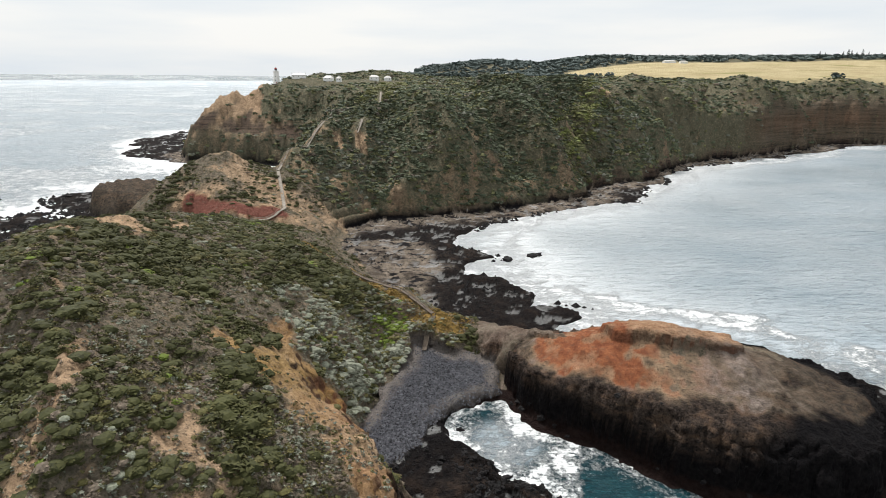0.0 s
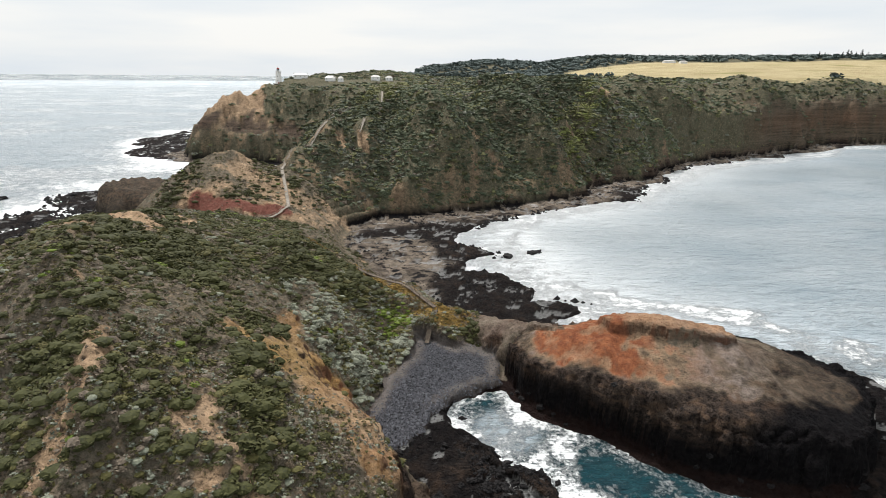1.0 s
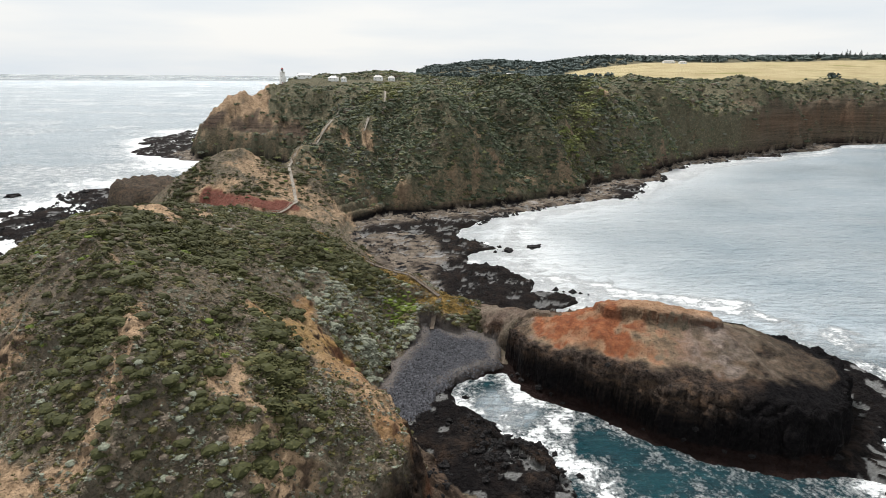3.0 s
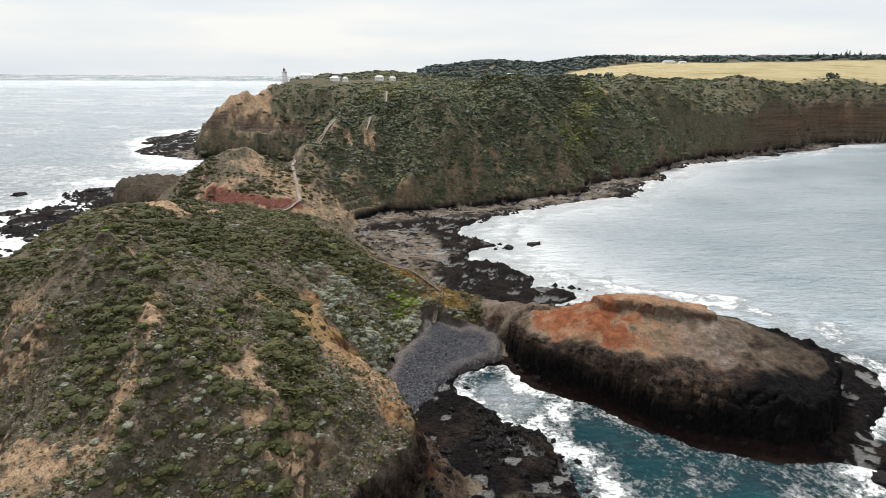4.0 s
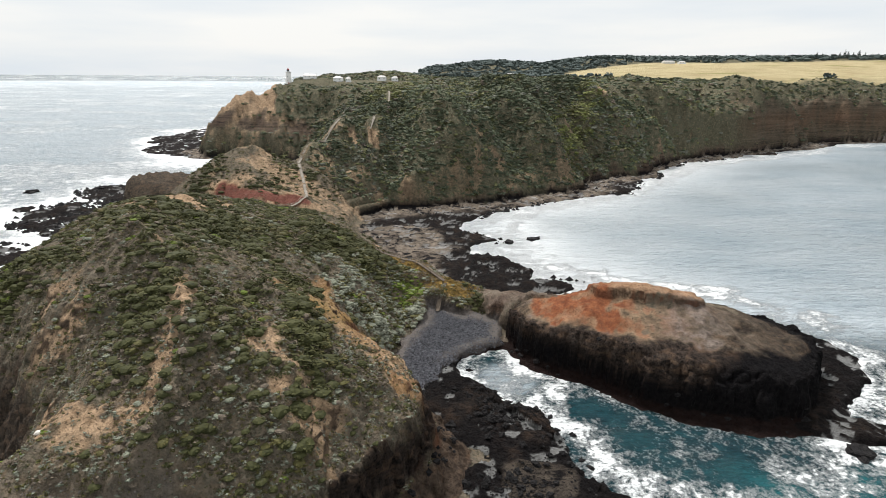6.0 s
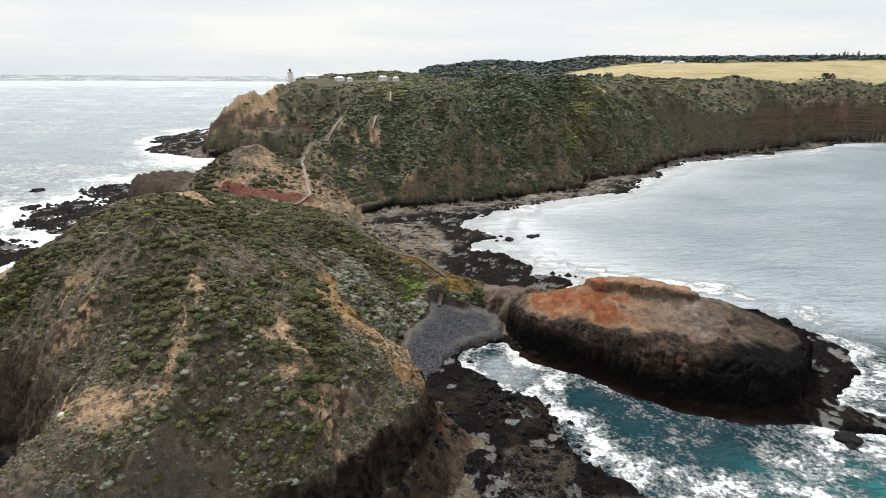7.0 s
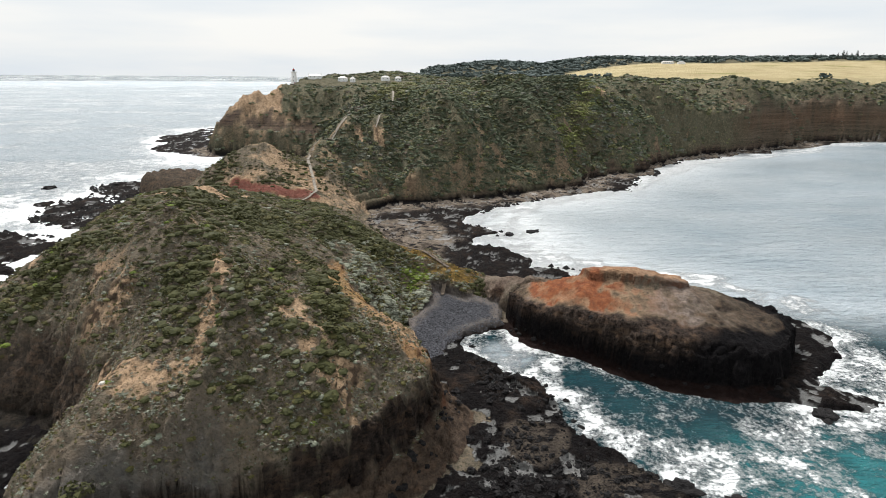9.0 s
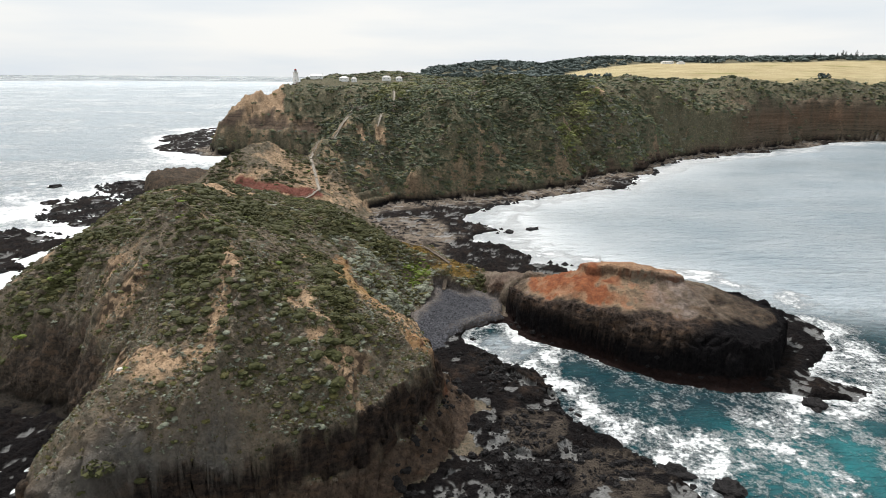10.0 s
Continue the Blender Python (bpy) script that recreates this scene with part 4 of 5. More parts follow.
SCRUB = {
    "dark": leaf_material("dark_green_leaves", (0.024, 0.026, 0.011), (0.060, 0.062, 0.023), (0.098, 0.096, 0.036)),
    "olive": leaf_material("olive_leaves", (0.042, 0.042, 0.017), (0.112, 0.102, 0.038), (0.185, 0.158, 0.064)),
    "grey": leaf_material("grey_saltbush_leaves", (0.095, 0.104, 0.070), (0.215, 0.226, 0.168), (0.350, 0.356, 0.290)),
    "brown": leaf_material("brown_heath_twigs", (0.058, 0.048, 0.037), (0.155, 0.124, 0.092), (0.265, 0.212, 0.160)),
    # canopy colours: paler than the near scrub's, some distance haze painted in
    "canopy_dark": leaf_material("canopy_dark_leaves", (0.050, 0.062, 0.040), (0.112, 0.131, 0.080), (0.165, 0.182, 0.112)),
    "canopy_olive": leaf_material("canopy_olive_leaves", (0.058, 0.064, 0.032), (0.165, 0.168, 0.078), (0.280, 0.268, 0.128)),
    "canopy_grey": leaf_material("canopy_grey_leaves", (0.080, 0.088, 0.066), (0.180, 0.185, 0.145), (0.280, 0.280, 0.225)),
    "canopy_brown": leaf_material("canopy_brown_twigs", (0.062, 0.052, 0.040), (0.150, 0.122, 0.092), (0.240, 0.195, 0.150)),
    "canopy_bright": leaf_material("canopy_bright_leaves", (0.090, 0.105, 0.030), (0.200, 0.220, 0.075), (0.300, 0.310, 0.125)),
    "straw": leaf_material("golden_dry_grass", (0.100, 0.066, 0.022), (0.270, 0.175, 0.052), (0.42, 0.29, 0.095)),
    # blue and pale: distance haze put into the leaf colour
    "far": leaf_material("hazed_woods_leaves", (0.060, 0.080, 0.076), (0.110, 0.138, 0.128), (0.150, 0.175, 0.160)),
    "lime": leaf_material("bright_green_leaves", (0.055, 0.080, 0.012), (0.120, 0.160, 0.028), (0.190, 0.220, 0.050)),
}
rng = np.random.default_rng(11)


def leaf_ball(count, size, flat=0.62, seed=0):
    """A rounded bush as loose leaf sprays: triangles (count, 3, 3), radius about one, and how far out each lies."""
    r = np.random.default_rng(seed)
    d = r.normal(size=(count, 3))
    d[:, 2] = np.abs(d[:, 2]) * 1.1 - 0.18
    d /= np.linalg.norm(d, axis=1, keepdims=True)
    lobes = r.normal(size=(5, 3))
    lobes[:, 2] = np.abs(lobes[:, 2])
    lobes /= np.linalg.norm(lobes, axis=1, keepdims=True)
    lump = 0.68 + 0.42 * np.max(d @ lobes.T, axis=1) ** 3
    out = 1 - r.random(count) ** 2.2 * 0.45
    mid = d * (lump * out)[:, None]
    nrm = d + 0.65 * r.normal(size=(count, 3))
    nrm /= np.linalg.norm(nrm, axis=1, keepdims=True)
    side = np.cross(nrm, r.normal(size=(count, 3)))
    side /= np.linalg.norm(side, axis=1, keepdims=True)
    up = np.cross(nrm, side)
    s = size * (0.7 + 0.6 * r.random(count))[:, None]
    tri = np.stack([mid + s * side, mid + s * (-0.5 * side + 0.8 * up), mid + s * (-0.5 * side - 0.8 * up)], 1)
    tri[:, :, 2] *= flat
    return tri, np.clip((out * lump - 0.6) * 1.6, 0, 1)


def mound(rings, sides, leaves, size, flat=0.62, seed=0):
    """A rounded bush: an uneven dome of facets with leaf sprays standing out of it."""
    r = np.random.default_rng(seed)
    lobes = r.normal(size=(6, 3))
    lobes[:, 2] = np.abs(lobes[:, 2])
    lobes /= np.linalg.norm(lobes, axis=1, keepdims=True)
    pts = []
    for i in range(rings):
        el = -0.25 + (math.pi / 2 + 0.25) * i / rings
        az = (np.arange(sides) + 0.5 * (i % 2) + 0.25 * r.random(sides)) * 2 * math.pi / sides
        pts.append(np.stack([np.cos(az) * math.cos(el), np.sin(az) * math.cos(el), np.full(sides, math.sin(el))], 1))
    ring = np.stack(pts)
    top = np.array([[0.0, 0.0, 1.0]])
    shape = lambda d: d * (0.62 + 0.36 * np.max(d @ lobes.T, axis=-1) ** 3 + 0.10 * r.random(d.shape[:-1]))[..., None]
    ring, top = shape(ring), shape(top)
    tri = []
    for i in range(rings - 1):
        for k in range(sides):
            a, b, c, d = ring[i, k], ring[i, (k + 1) % sides], ring[i + 1, (k + 1) % sides], ring[i + 1, k]
            tri += [(a, b, c), (a, c, d)]
    for k in range(sides):
        tri.append((ring[-1, k], ring[-1, (k + 1) % sides], top[0]))
    tri = np.array(tri)
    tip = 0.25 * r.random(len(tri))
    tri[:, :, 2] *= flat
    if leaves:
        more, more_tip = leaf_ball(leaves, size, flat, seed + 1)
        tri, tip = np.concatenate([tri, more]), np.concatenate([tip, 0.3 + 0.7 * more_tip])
    return tri, tip


BALLS_NEAR = [mound(3, 7, 62, 0.20, 0.54 + 0.04 * k, 100 + k) for k in range(5)] + [leaf_ball(88, 0.235, 0.6, 110 + k) for k in range(4)]
BALLS_SMALL = [leaf_ball(30, 0.36, 0.66, 150 + k) for k in range(3)] + [leaf_ball(25, 0.42, 0.6, 160 + k) for k in range(6)]
BALLS_FAR = [mound(3, 5, 6, 0.36, 0.72, 200 + k) for k in range(3)] + [leaf_ball(21, 0.54, 0.72, 210 + k) for k in range(5)]


def scatter(name, balls, x, y, z, radius, tone, material):
    """Many bushes joined into one mesh."""
    n = len(x)
    pick = rng.integers(0, len(balls), n)
    spin = rng.random(n) * 2 * np.pi
    V, T, P = [], [], []
    for b, (tri, tip) in enumerate(balls):
        m = np.where(pick == b)[0]
        if not len(m):
            continue
        c, s = np.cos(spin[m]), np.sin(spin[m])
        k = len(tri) * 3
        pts = tri.reshape(-1, 3)
        q = np.empty((len(m), k, 3))
        long = 1 + 0.5 * rng.random(len(m))[:, None]
        q[:, :, 0] = long * (c[:, None] * pts[:, 0] - s[:, None] * pts[:, 1]) * radius[m, None] + x[m, None]
        q[:, :, 1] = (s[:, None] * pts[:, 0] + c[:, None] * pts[:, 1]) * radius[m, None] + y[m, None]
        q[:, :, 2] = pts[:, 2] * radius[m, None] + z[m, None]
        V.append(q.reshape(-1, 3))
        jit = np.repeat(rng.random((len(m), len(tri))) * 0.5 - 0.25, 3, axis=1)
        T.append(np.clip(tone[m, None] + jit, 0, 1).ravel())
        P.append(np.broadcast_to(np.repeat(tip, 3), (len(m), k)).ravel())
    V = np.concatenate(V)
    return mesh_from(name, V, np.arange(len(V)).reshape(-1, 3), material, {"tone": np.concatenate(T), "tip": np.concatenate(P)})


def spread(x0, x1, y0, y1, count):
    x, y = rng.uniform(x0, x1, count), rng.uniform(y0, y1, count)
    h, w, c = terrain(x, y)
    return x, y, h, w, c


SADDLE_PATH = ((-98, 276), (-90, 285), (-88, 294), (-93, 309), (-99, 326), (-104, 340), (-105, 347), (-105, 355), (-102, 363), (-97, 372), (-91, 381), (-86, 391), (-82, 401), (-83, 410))
BEACH_PATH = ((-49, 213), (-37, 203), (-18, 190), (-9, 180), (-3, 173))
HILL_STAIRS = ((-63, 401), (-62, 410), (-61, 420))
UPPER_STAIRS = ((-64, 560), (-66, 585), (-68, 605))

# the ridge and the knoll: low coastal scrub in patches, thin where the earth is worn
x, y, h, w, c = spread(-215, 12, 30, 345, 78000)
patch = fbm(x, y, 24, 4, 61) + 0.7 * step(1 - near_line(x, y, (-49, 122), (-66, 130), (-76, 126), (-76, 152)) / 14, 0, 0.8)
fine = fbm(x, y, 7, 3, 62)
patch = patch + 0.45 * step(-x, 72, 100) * step(y, 88, 110)
patch = patch + 0.9 * step(1 - near_line(x, y, (-46, 112), (-40, 96), (-34, 80), (-30, 64), (-31, 57)) / 7, 0, 0.8)
patch = patch + 0.75 * step(1 - near_line(x, y, (-62, 190), (-40, 178), (-22, 160)) / 34, 0, 0.7)
green = c["green"] * np.where(w == 3, 0.6, 1.0)
keep = ((w == 0) | (w == 3) | ((w == 2) & (x < 12))) & (rng.random(len(x)) < np.clip(green, 0.0, 1) * np.clip(0.60 + 0.55 * patch + 0.3 * fine, 0.28, 0.97) + 0.03) & (h > 3)
keep &= near_line(x, y, *SADDLE_PATH) > 1.8
keep &= near_line(x, y, *BEACH_PATH) > 1.5
keep &= (c["rock"] < 0.75) | (rng.random(len(x)) < 0.04)
x, y, h, w, patch, fine = (v[keep] for v in (x, y, h, w, patch, fine))
silver = np.maximum(step(1 - near_line(x, y, (-42, 150), (-30, 138), (-21, 141), (-16, 151), (-12, 161)) / 13, 0, 0.5) * np.clip(0.75 + 0.8 * fine, 0, 1), step(1 - np.hypot((x + 20) / 7, (y - 126) / 10), 0, 0.5))
limey = np.maximum(step(1 - np.hypot((x + 17) / 7, (y - 168) / 9), 0, 0.5), 0.13 * step(fbm(x, y, 13, 3, 63), 0.3, 0.8))
south_side = step(75 - y, 0, 25)
draw = 0.52 + 0.8 * (rng.random(len(x)) - 0.5) - 0.32 * patch - 0.36 * fbm(x, y, 6, 3, 67)
kind = np.where(draw < 0.37, 0, np.where(draw < 0.54, 1, np.where(draw < 0.80, 3, 2)))
kind = np.where((rng.random(len(x)) < 0.28 * south_side), np.where(rng.random(len(x)) < 0.5, 2, 3), kind)
kind = np.where(rng.random(len(x)) < silver * 0.9, 2, kind)
kind = np.where(rng.random(len(x)) < limey * 0.85, 4, kind)
radius = (0.30 + 0.95 * rng.random(len(x)) ** 2.6) * np.clip(0.95 + 0.6 * patch, 0.6, 1.6)
radius *= np.where(kind == 0, 1.25, np.where(kind == 3, 0.85, np.where(kind == 2, 0.8 + 0.5 * silver, 1.0)))
tone = np.clip(0.5 + 0.35 * fine + 0.3 * (rng.random(len(x)) - 0.5), 0, 1)
NAMES = (("dark", "dark green coastal scrub covering the ridge"), ("olive", "olive green coastal scrub covering the ridge"),
         ("grey", "silver-grey saltbush on the lower slope"), ("brown", "brown dry heath between the bushes"),
         ("lime", "bright green groundcover beside the saltbush"))
# the bushes of the near nose of the ridge stand as things of their own
single = (y < 70) & (radius > 0.80) & (x > -80) & (kind < 4)
order = np.where(single)[0][:290]
single = np.zeros(len(x), bool)
single[order] = True
for k, (key, label) in enumerate(NAMES):
    for name, balls, part_of in (("scrub_", BALLS_NEAR, radius >= 0.85), ("low_scrub_", BALLS_SMALL, radius < 0.85)):
        m = (kind == k) & ~single & part_of
        if m.any():
            tagged(scatter(name + key, balls, x[m], y[m], h[m] - 0.1 * radius[m], radius[m], tone[m], SCRUB[key]), label, "scrub", kind="stuff")
SHRUB_LABELS = ("rounded dark green shrub growing on the ridge", "rounded olive green shrub growing on the ridge",
                "small silver-grey saltbush on bare brown earth", "dry brown heath bush on the ridge")
shrub_mesh = {}
for i in order:
    key = (int(kind[i]), int(rng.integers(0, 4)))
    if key not in shrub_mesh:
        tri, tip = BALLS_NEAR[key[1]]
        tone_v = np.repeat(np.clip(0.5 + 0.5 * (rng.random(len(tri)) - 0.5), 0, 1), 3)
        first = mesh_from("shrub", tri.reshape(-1, 3), np.arange(len(tri) * 3).reshape(-1, 3), SCRUB[NAMES[key[0]][0]],
                          {"tone": tone_v, "tip": np.repeat(tip, 3)})
        shrub_mesh[key] = first.data
        ob = first
    else:
        ob = new("shrub", shrub_mesh[key])
    ob.matrix_world = pose(x[i], y[i], h[i] - 0.1 * radius[i], 0, 0, rng.uniform(0, 360)) @ Matrix.Diagonal((radius[i], radius[i], radius[i], 1))
    tagged(ob, SHRUB_LABELS[key[0]], "shrub", "shrubs on the ridge")

# saltbush and green cushions above the pebble beach
x, y, h, w, c = spread(-40, 6, 128, 184, 3600)
keep = ((w == 0) | (w == 2)) & (h > 4) & (rng.random(len(x)) < 0.75 - 0.7 * c["golden"] - 0.5 * c["red"]) & (near_line(x, y, *BEACH_PATH) > 1.5)
x, y, h = x[keep], y[keep], h[keep]
near_green = step(1 - np.hypot((x + 17) / 9, (y - 169) / 10), 0, 0.5)
pick = np.where(rng.random(len(x)) < 0.8 * near_green, 4, np.where(rng.random(len(x)) < 0.62, 2, 1))
radius = 0.45 + 0.75 * rng.random(len(x)) ** 1.8
for k, key, label in ((4, "lime", "bright green cushion plants on the slope above the beach"), (2, "grey", "silver-grey saltbush above the pebble beach"),
                      (1, "olive", "olive green scrub above the pebble beach")):
    m = pick == k
    tagged(scatter("beach_scrub_" + key, BALLS_NEAR, x[m], y[m], h[m] - 0.1 * radius[m], radius[m], 0.3 + 0.6 * rng.random(m.sum()), SCRUB[key]), label, "scrub", kind="stuff")

# the bushes that stand out by themselves
BIG = ((-71, 32, 3.0, 0), (-53, 66, 1.5, 0), (-55, 62.5, 1.2, 4), (-37.4, 49, 1.5, 0), (-32, 49, 1.0, 4), (-46, 52, 1.7, 0), (-30, 66, 2.0, 0), (-33, 71, 2.2, 0),
       (-28, 61, 1.8, 0), (-48, 74, 1.5, 0), (-62, 80, 1.6, 1), (-36, 100, 1.4, 0), (-12, 88, 1.2, 0), (-70, 60, 1.3, 1), (-41, 66, 1.6, 0), (-64, 70, 1.4, 0))
for bx, by, br, bk in BIG:
    tri, tip = BALLS_NEAR[int(rng.integers(0, 8))]
    key = NAMES[bk][0]
    ob = mesh_from("shrub", tri.reshape(-1, 3), np.arange(len(tri) * 3).reshape(-1, 3), SCRUB[key], {"tone": np.repeat(rng.random(len(tri)) * 0.6, 3), "tip": np.repeat(tip, 3)})
    ob.matrix_world = pose(bx, by, ground_at(bx, by) - 0.15 * br, 0, 0, rng.uniform(0, 360)) @ Matrix.Diagonal((br, br, br, 1))
    tagged(ob, {0: "large dark green shrub alone on the slope", 1: "large olive shrub alone on the slope", 4: "bright green shrub alone on worn earth"}[bk], "shrub", "shrubs on the ridge")

# small tufts and seedlings on the worn ground
x, y, h, w, c = spread(-150, 10, 32, 345, 42000)
keep = ((w == 0) | (w == 3)) & (c["rock"] < 0.6) & (h > 3) & (rng.random(len(x)) < (0.3 + 0.4 * (y < 110) + 0.3 * (y < 60)) * (1 - 0.7 * step(c["bare"], 0.35, 0.7)))
x, y, h = x[keep], y[keep], h[keep]
nx, ny, nh, nw, nc = spread(-100, -8, 34, 92, 15000)
keep = (nw == 0) & (nc["rock"] < 0.6) & (nh > 4) & (rng.random(len(nx)) < 0.45 + 0.6 * fbm(nx, ny, 9, 3, 68) + 0.25 * (nx > -62) - 0.35 * nc["gravel"] * (ny < 42) - 0.4 * step(nc["bare"], 0.4, 0.8) * (1 - nc["gravel"]))
x, y, h = np.concatenate([x, nx[keep]]), np.concatenate([y, ny[keep]]), np.concatenate([h, nh[keep]])
TUFTS = [leaf_ball(14, 0.55, 0.8, 300 + k) for k in range(6)]
radius = 0.14 + 0.28 * rng.random(len(x)) ** 1.6 + 0.14 * (y < 90) * rng.random(len(x))
kind = rng.integers(0, 6, len(x))
for key, members in (("brown", (0, 1)), ("grey", (2, 5)), ("olive", (3, 4))):
    m = np.isin(kind, members)
    tagged(scatter("tufts_" + key, TUFTS, x[m], y[m], h[m], radius[m], rng.random(m.sum()), SCRUB[key]),
           "small %s tufts on worn earth" % {"brown": "dry brown", "grey": "silver-grey", "olive": "olive green"}[key], "tufts", kind="stuff")
x, y, h, w, c = spread(-70, 14, 150, 235, 14000)
keep = (rng.random(len(x)) < 0.75 * c["golden"]) & (near_line(x, y, *BEACH_PATH) > 1.3)
x, y, h = x[keep], y[keep], h[keep]
tagged(scatter("dry_grass", TUFTS, x, y, h, 0.25 + 0.35 * rng.random(len(x)), rng.random(len(x)), SCRUB["straw"]),
       "golden dry grass beside the timber walkway", "grass", kind="stuff")

# the cape: taller wind-cut scrub, closing into a canopy
wide, front = spread(-300, 760, 335, 960, 40000), spread(-160, 330, 335, 620, 46000)
x, y, h, w = (np.concatenate([wide[k], front[k]]) for k in range(4))
c = {"green": np.concatenate([wide[4]["green"], front[4]["green"]])}
patch = fbm(x, y, 70, 4, 65)
fine = fbm(x, y, 16, 3, 66)
keep = (w == 5) & (rng.random(len(x)) < np.clip(c["green"], 0, 1) * np.clip(0.90 + 0.3 * fine - 0.2 * step(patch, 0.2, 0.8), 0.2, 1)) & (h > 5)
for path in (SADDLE_PATH, HILL_STAIRS, UPPER_STAIRS):
    keep &= near_line(x, y, *path) > 5.0
keep &= near_line(x, y, (-213, 714), (-186, 718), (-146, 706), (-132, 704), (-92, 736), (-74, 734)) > 22
keep &= near_line(x, y, (92, 850), (100, 850)) > 10
keep &= rng.random(len(x)) < np.clip(1.25 - (y - 380) / 900, 0.3, 1)
x, y, h, patch, fine = (v[keep] for v in (x, y, h, patch, fine))
draw = rng.random(len(x)) + 0.35 * fine
kind = np.where(draw < 0.62, 0, np.where(draw < 0.86, 1, np.where(draw < 0.95, 3, 2)))
radius = (0.9 + 1.9 * rng.random(len(x)) ** 2.0) * np.interp(y, (340, 500, 900), (0.8, 1.15, 1.5))
tone = np.clip(0.44 + 0.75 * patch + 0.35 * fine + 0.45 * (rng.random(len(x)) - 0.5), 0, 1)
thicket = step(1 - near_line(x, y, (-20, 440), (40, 440), (75, 500)) / 50 + 0.4 * fine, 0, 0.7)
tone = np.clip(tone - 0.30 * thicket, 0, 1)
kind = np.where(rng.random(len(x)) < 0.6 * thicket, 0, kind)
meadow = step(1 - near_line(x, y, (-66, 560), (-70, 640), (-60, 700)) / 26 + 0.4 * fine, 0, 0.7)
kind = np.where(rng.random(len(x)) < 0.8 * meadow, 1, kind)
tone = np.clip(tone + 0.35 * meadow, 0, 1)
bright = step(1 - near_line(x, y, (96, 455), (118, 500), (138, 540), (165, 590)) / 18, 0, 0.8)
kind = np.where(rng.random(len(x)) < 0.75 * bright, 1, kind)
kind = np.where(rng.random(len(x)) < 0.30 * bright + 0.10 * meadow, 4, kind)
tone = np.clip(tone + 0.4 * bright, 0, 1)
for k, key in ((0, "dark"), (1, "olive"), (2, "grey"), (3, "brown"), (4, "bright")):
    m = kind == k
    tagged(scatter("canopy_" + key, BALLS_FAR, x[m], y[m], h[m] - 0.25 * radius[m], radius[m], tone[m], SCRUB["canopy_" + key]),
           "wind-cut %s scrub covering the cape" % {"dark": "dark green", "olive": "olive green", "grey": "grey-green", "brown": "brown", "bright": "bright yellow-green"}[key], "scrub", kind="stuff")

# far woods behind the fields
x, y, h, w, c = spread(-260, 2300, 900, 2300, 15000)
wood = (c["field"] < 0.05) & (w == 5)
belt = np.hypot(x, y + 54)
keep = wood & (rng.random(len(x)) < np.clip(900 / belt, 0, 0.6))
x, y, h = x[keep], y[keep], h[keep]
radius = (4.2 + 3.4 * rng.random(len(x))) * np.interp(y, (1400, 1700), (1.0, 1.6))
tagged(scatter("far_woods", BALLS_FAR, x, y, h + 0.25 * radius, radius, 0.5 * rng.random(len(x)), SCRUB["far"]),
       "distant woods along the sky line, paled by painted haze", "woods", kind="stuff")


# ---- stones ----
def part(name, bm, material, parent, label="", smooth=False):
    me = bpy.data.meshes.new(name)
    bmesh.ops.recalc_face_normals(bm, faces=bm.faces[:])
    bm.to_mesh(me)
    bm.free()
    me.materials.append(material)
    for f in me.polygons:
        f.use_smooth = smooth
    ob = new(name, me)
    ob.parent = parent
    return tagged(ob, label)


def plain(name, a, b, size, rough=0.8, spec=0.2, bump=0.02):
    s = Shader(name, rough)
    s.set("Specular IOR Level", spec)
    s.set("Base Color", s.mix(s.noise(size, 6), a, b))
    s.bump(s.noise(size * 0.4, 5), bump)
    return s.mat


M_BASALT = plain("wet_basalt", (0.005, 0.005, 0.006), (0.034, 0.031, 0.030), 0.9, 0.75, 0.12, 0.25)
M_PEBBLE = plain("grey_pebble", (0.020, 0.020, 0.025), (0.190, 0.192, 0.212), 0.9, 0.7, 0.2, 0.05)


def stone(seed, subdivisions=2, rough=0.35):
    """A broken block of basalt, about one metre in radius."""
    bm = bmesh.new()
    bmesh.ops.create_icosphere(bm, subdivisions=subdivisions, radius=1.0)
    r = random.Random(seed)
    cuts = [(Vector((r.gauss(0, 1), r.gauss(0, 1), r.gauss(0, 1))).normalized(), r.uniform(0.55, 0.9)) for _ in range(7)]
    for v in bm.verts:
        for n, d in cuts:
            k = v.co.dot(n)
            if k > d:
                v.co -= n * (k - d) * 0.85
        v.co *= 1 + rough * (noise.noise(v.co * 1.7 + Vector((seed, 0, 0))) * 0.6 + noise.noise(v.co * 4.5 + Vector((seed, 0, 9))) * 0.22)
        v.co.z *= 0.7
    me = bpy.data.meshes.new("boulder")
    bm.to_mesh(me)
    bm.free()
    me.materials.append(M_BASALT)
    return me


STONES = [stone(k, 3, 1.0) for k in range(8)]
x, y, h, w, c = spread(-22, 62, 34, 135, 15000)
edge = inside(x, y, SHELF_NEAR)
keep = (w == 6) & (rng.random(len(x)) < np.clip(0.25 + 0.9 * fbm(x, y, 14, 3, 71), 0.03, 0.9)) & (edge > -1.5)
x, y, h = x[keep], y[keep], h[keep]
size = 0.22 + 0.75 * rng.random(len(x)) ** 4
big = np.argsort(-size)[:220]
for i in big:
    ob = new("boulder", STONES[int(rng.integers(0, 8))])
    ob.matrix_world = pose(x[i], y[i], max(h[i], -0.2) + 0.2 * size[i], rng.uniform(-20, 20), rng.uniform(-20, 20), rng.uniform(0, 360)) @ Matrix.Diagonal((size[i] * 1.2, size[i], size[i], 1))
    tagged(ob, "black basalt boulder lying on the shore platform", "boulder", "boulders on the shore platform")
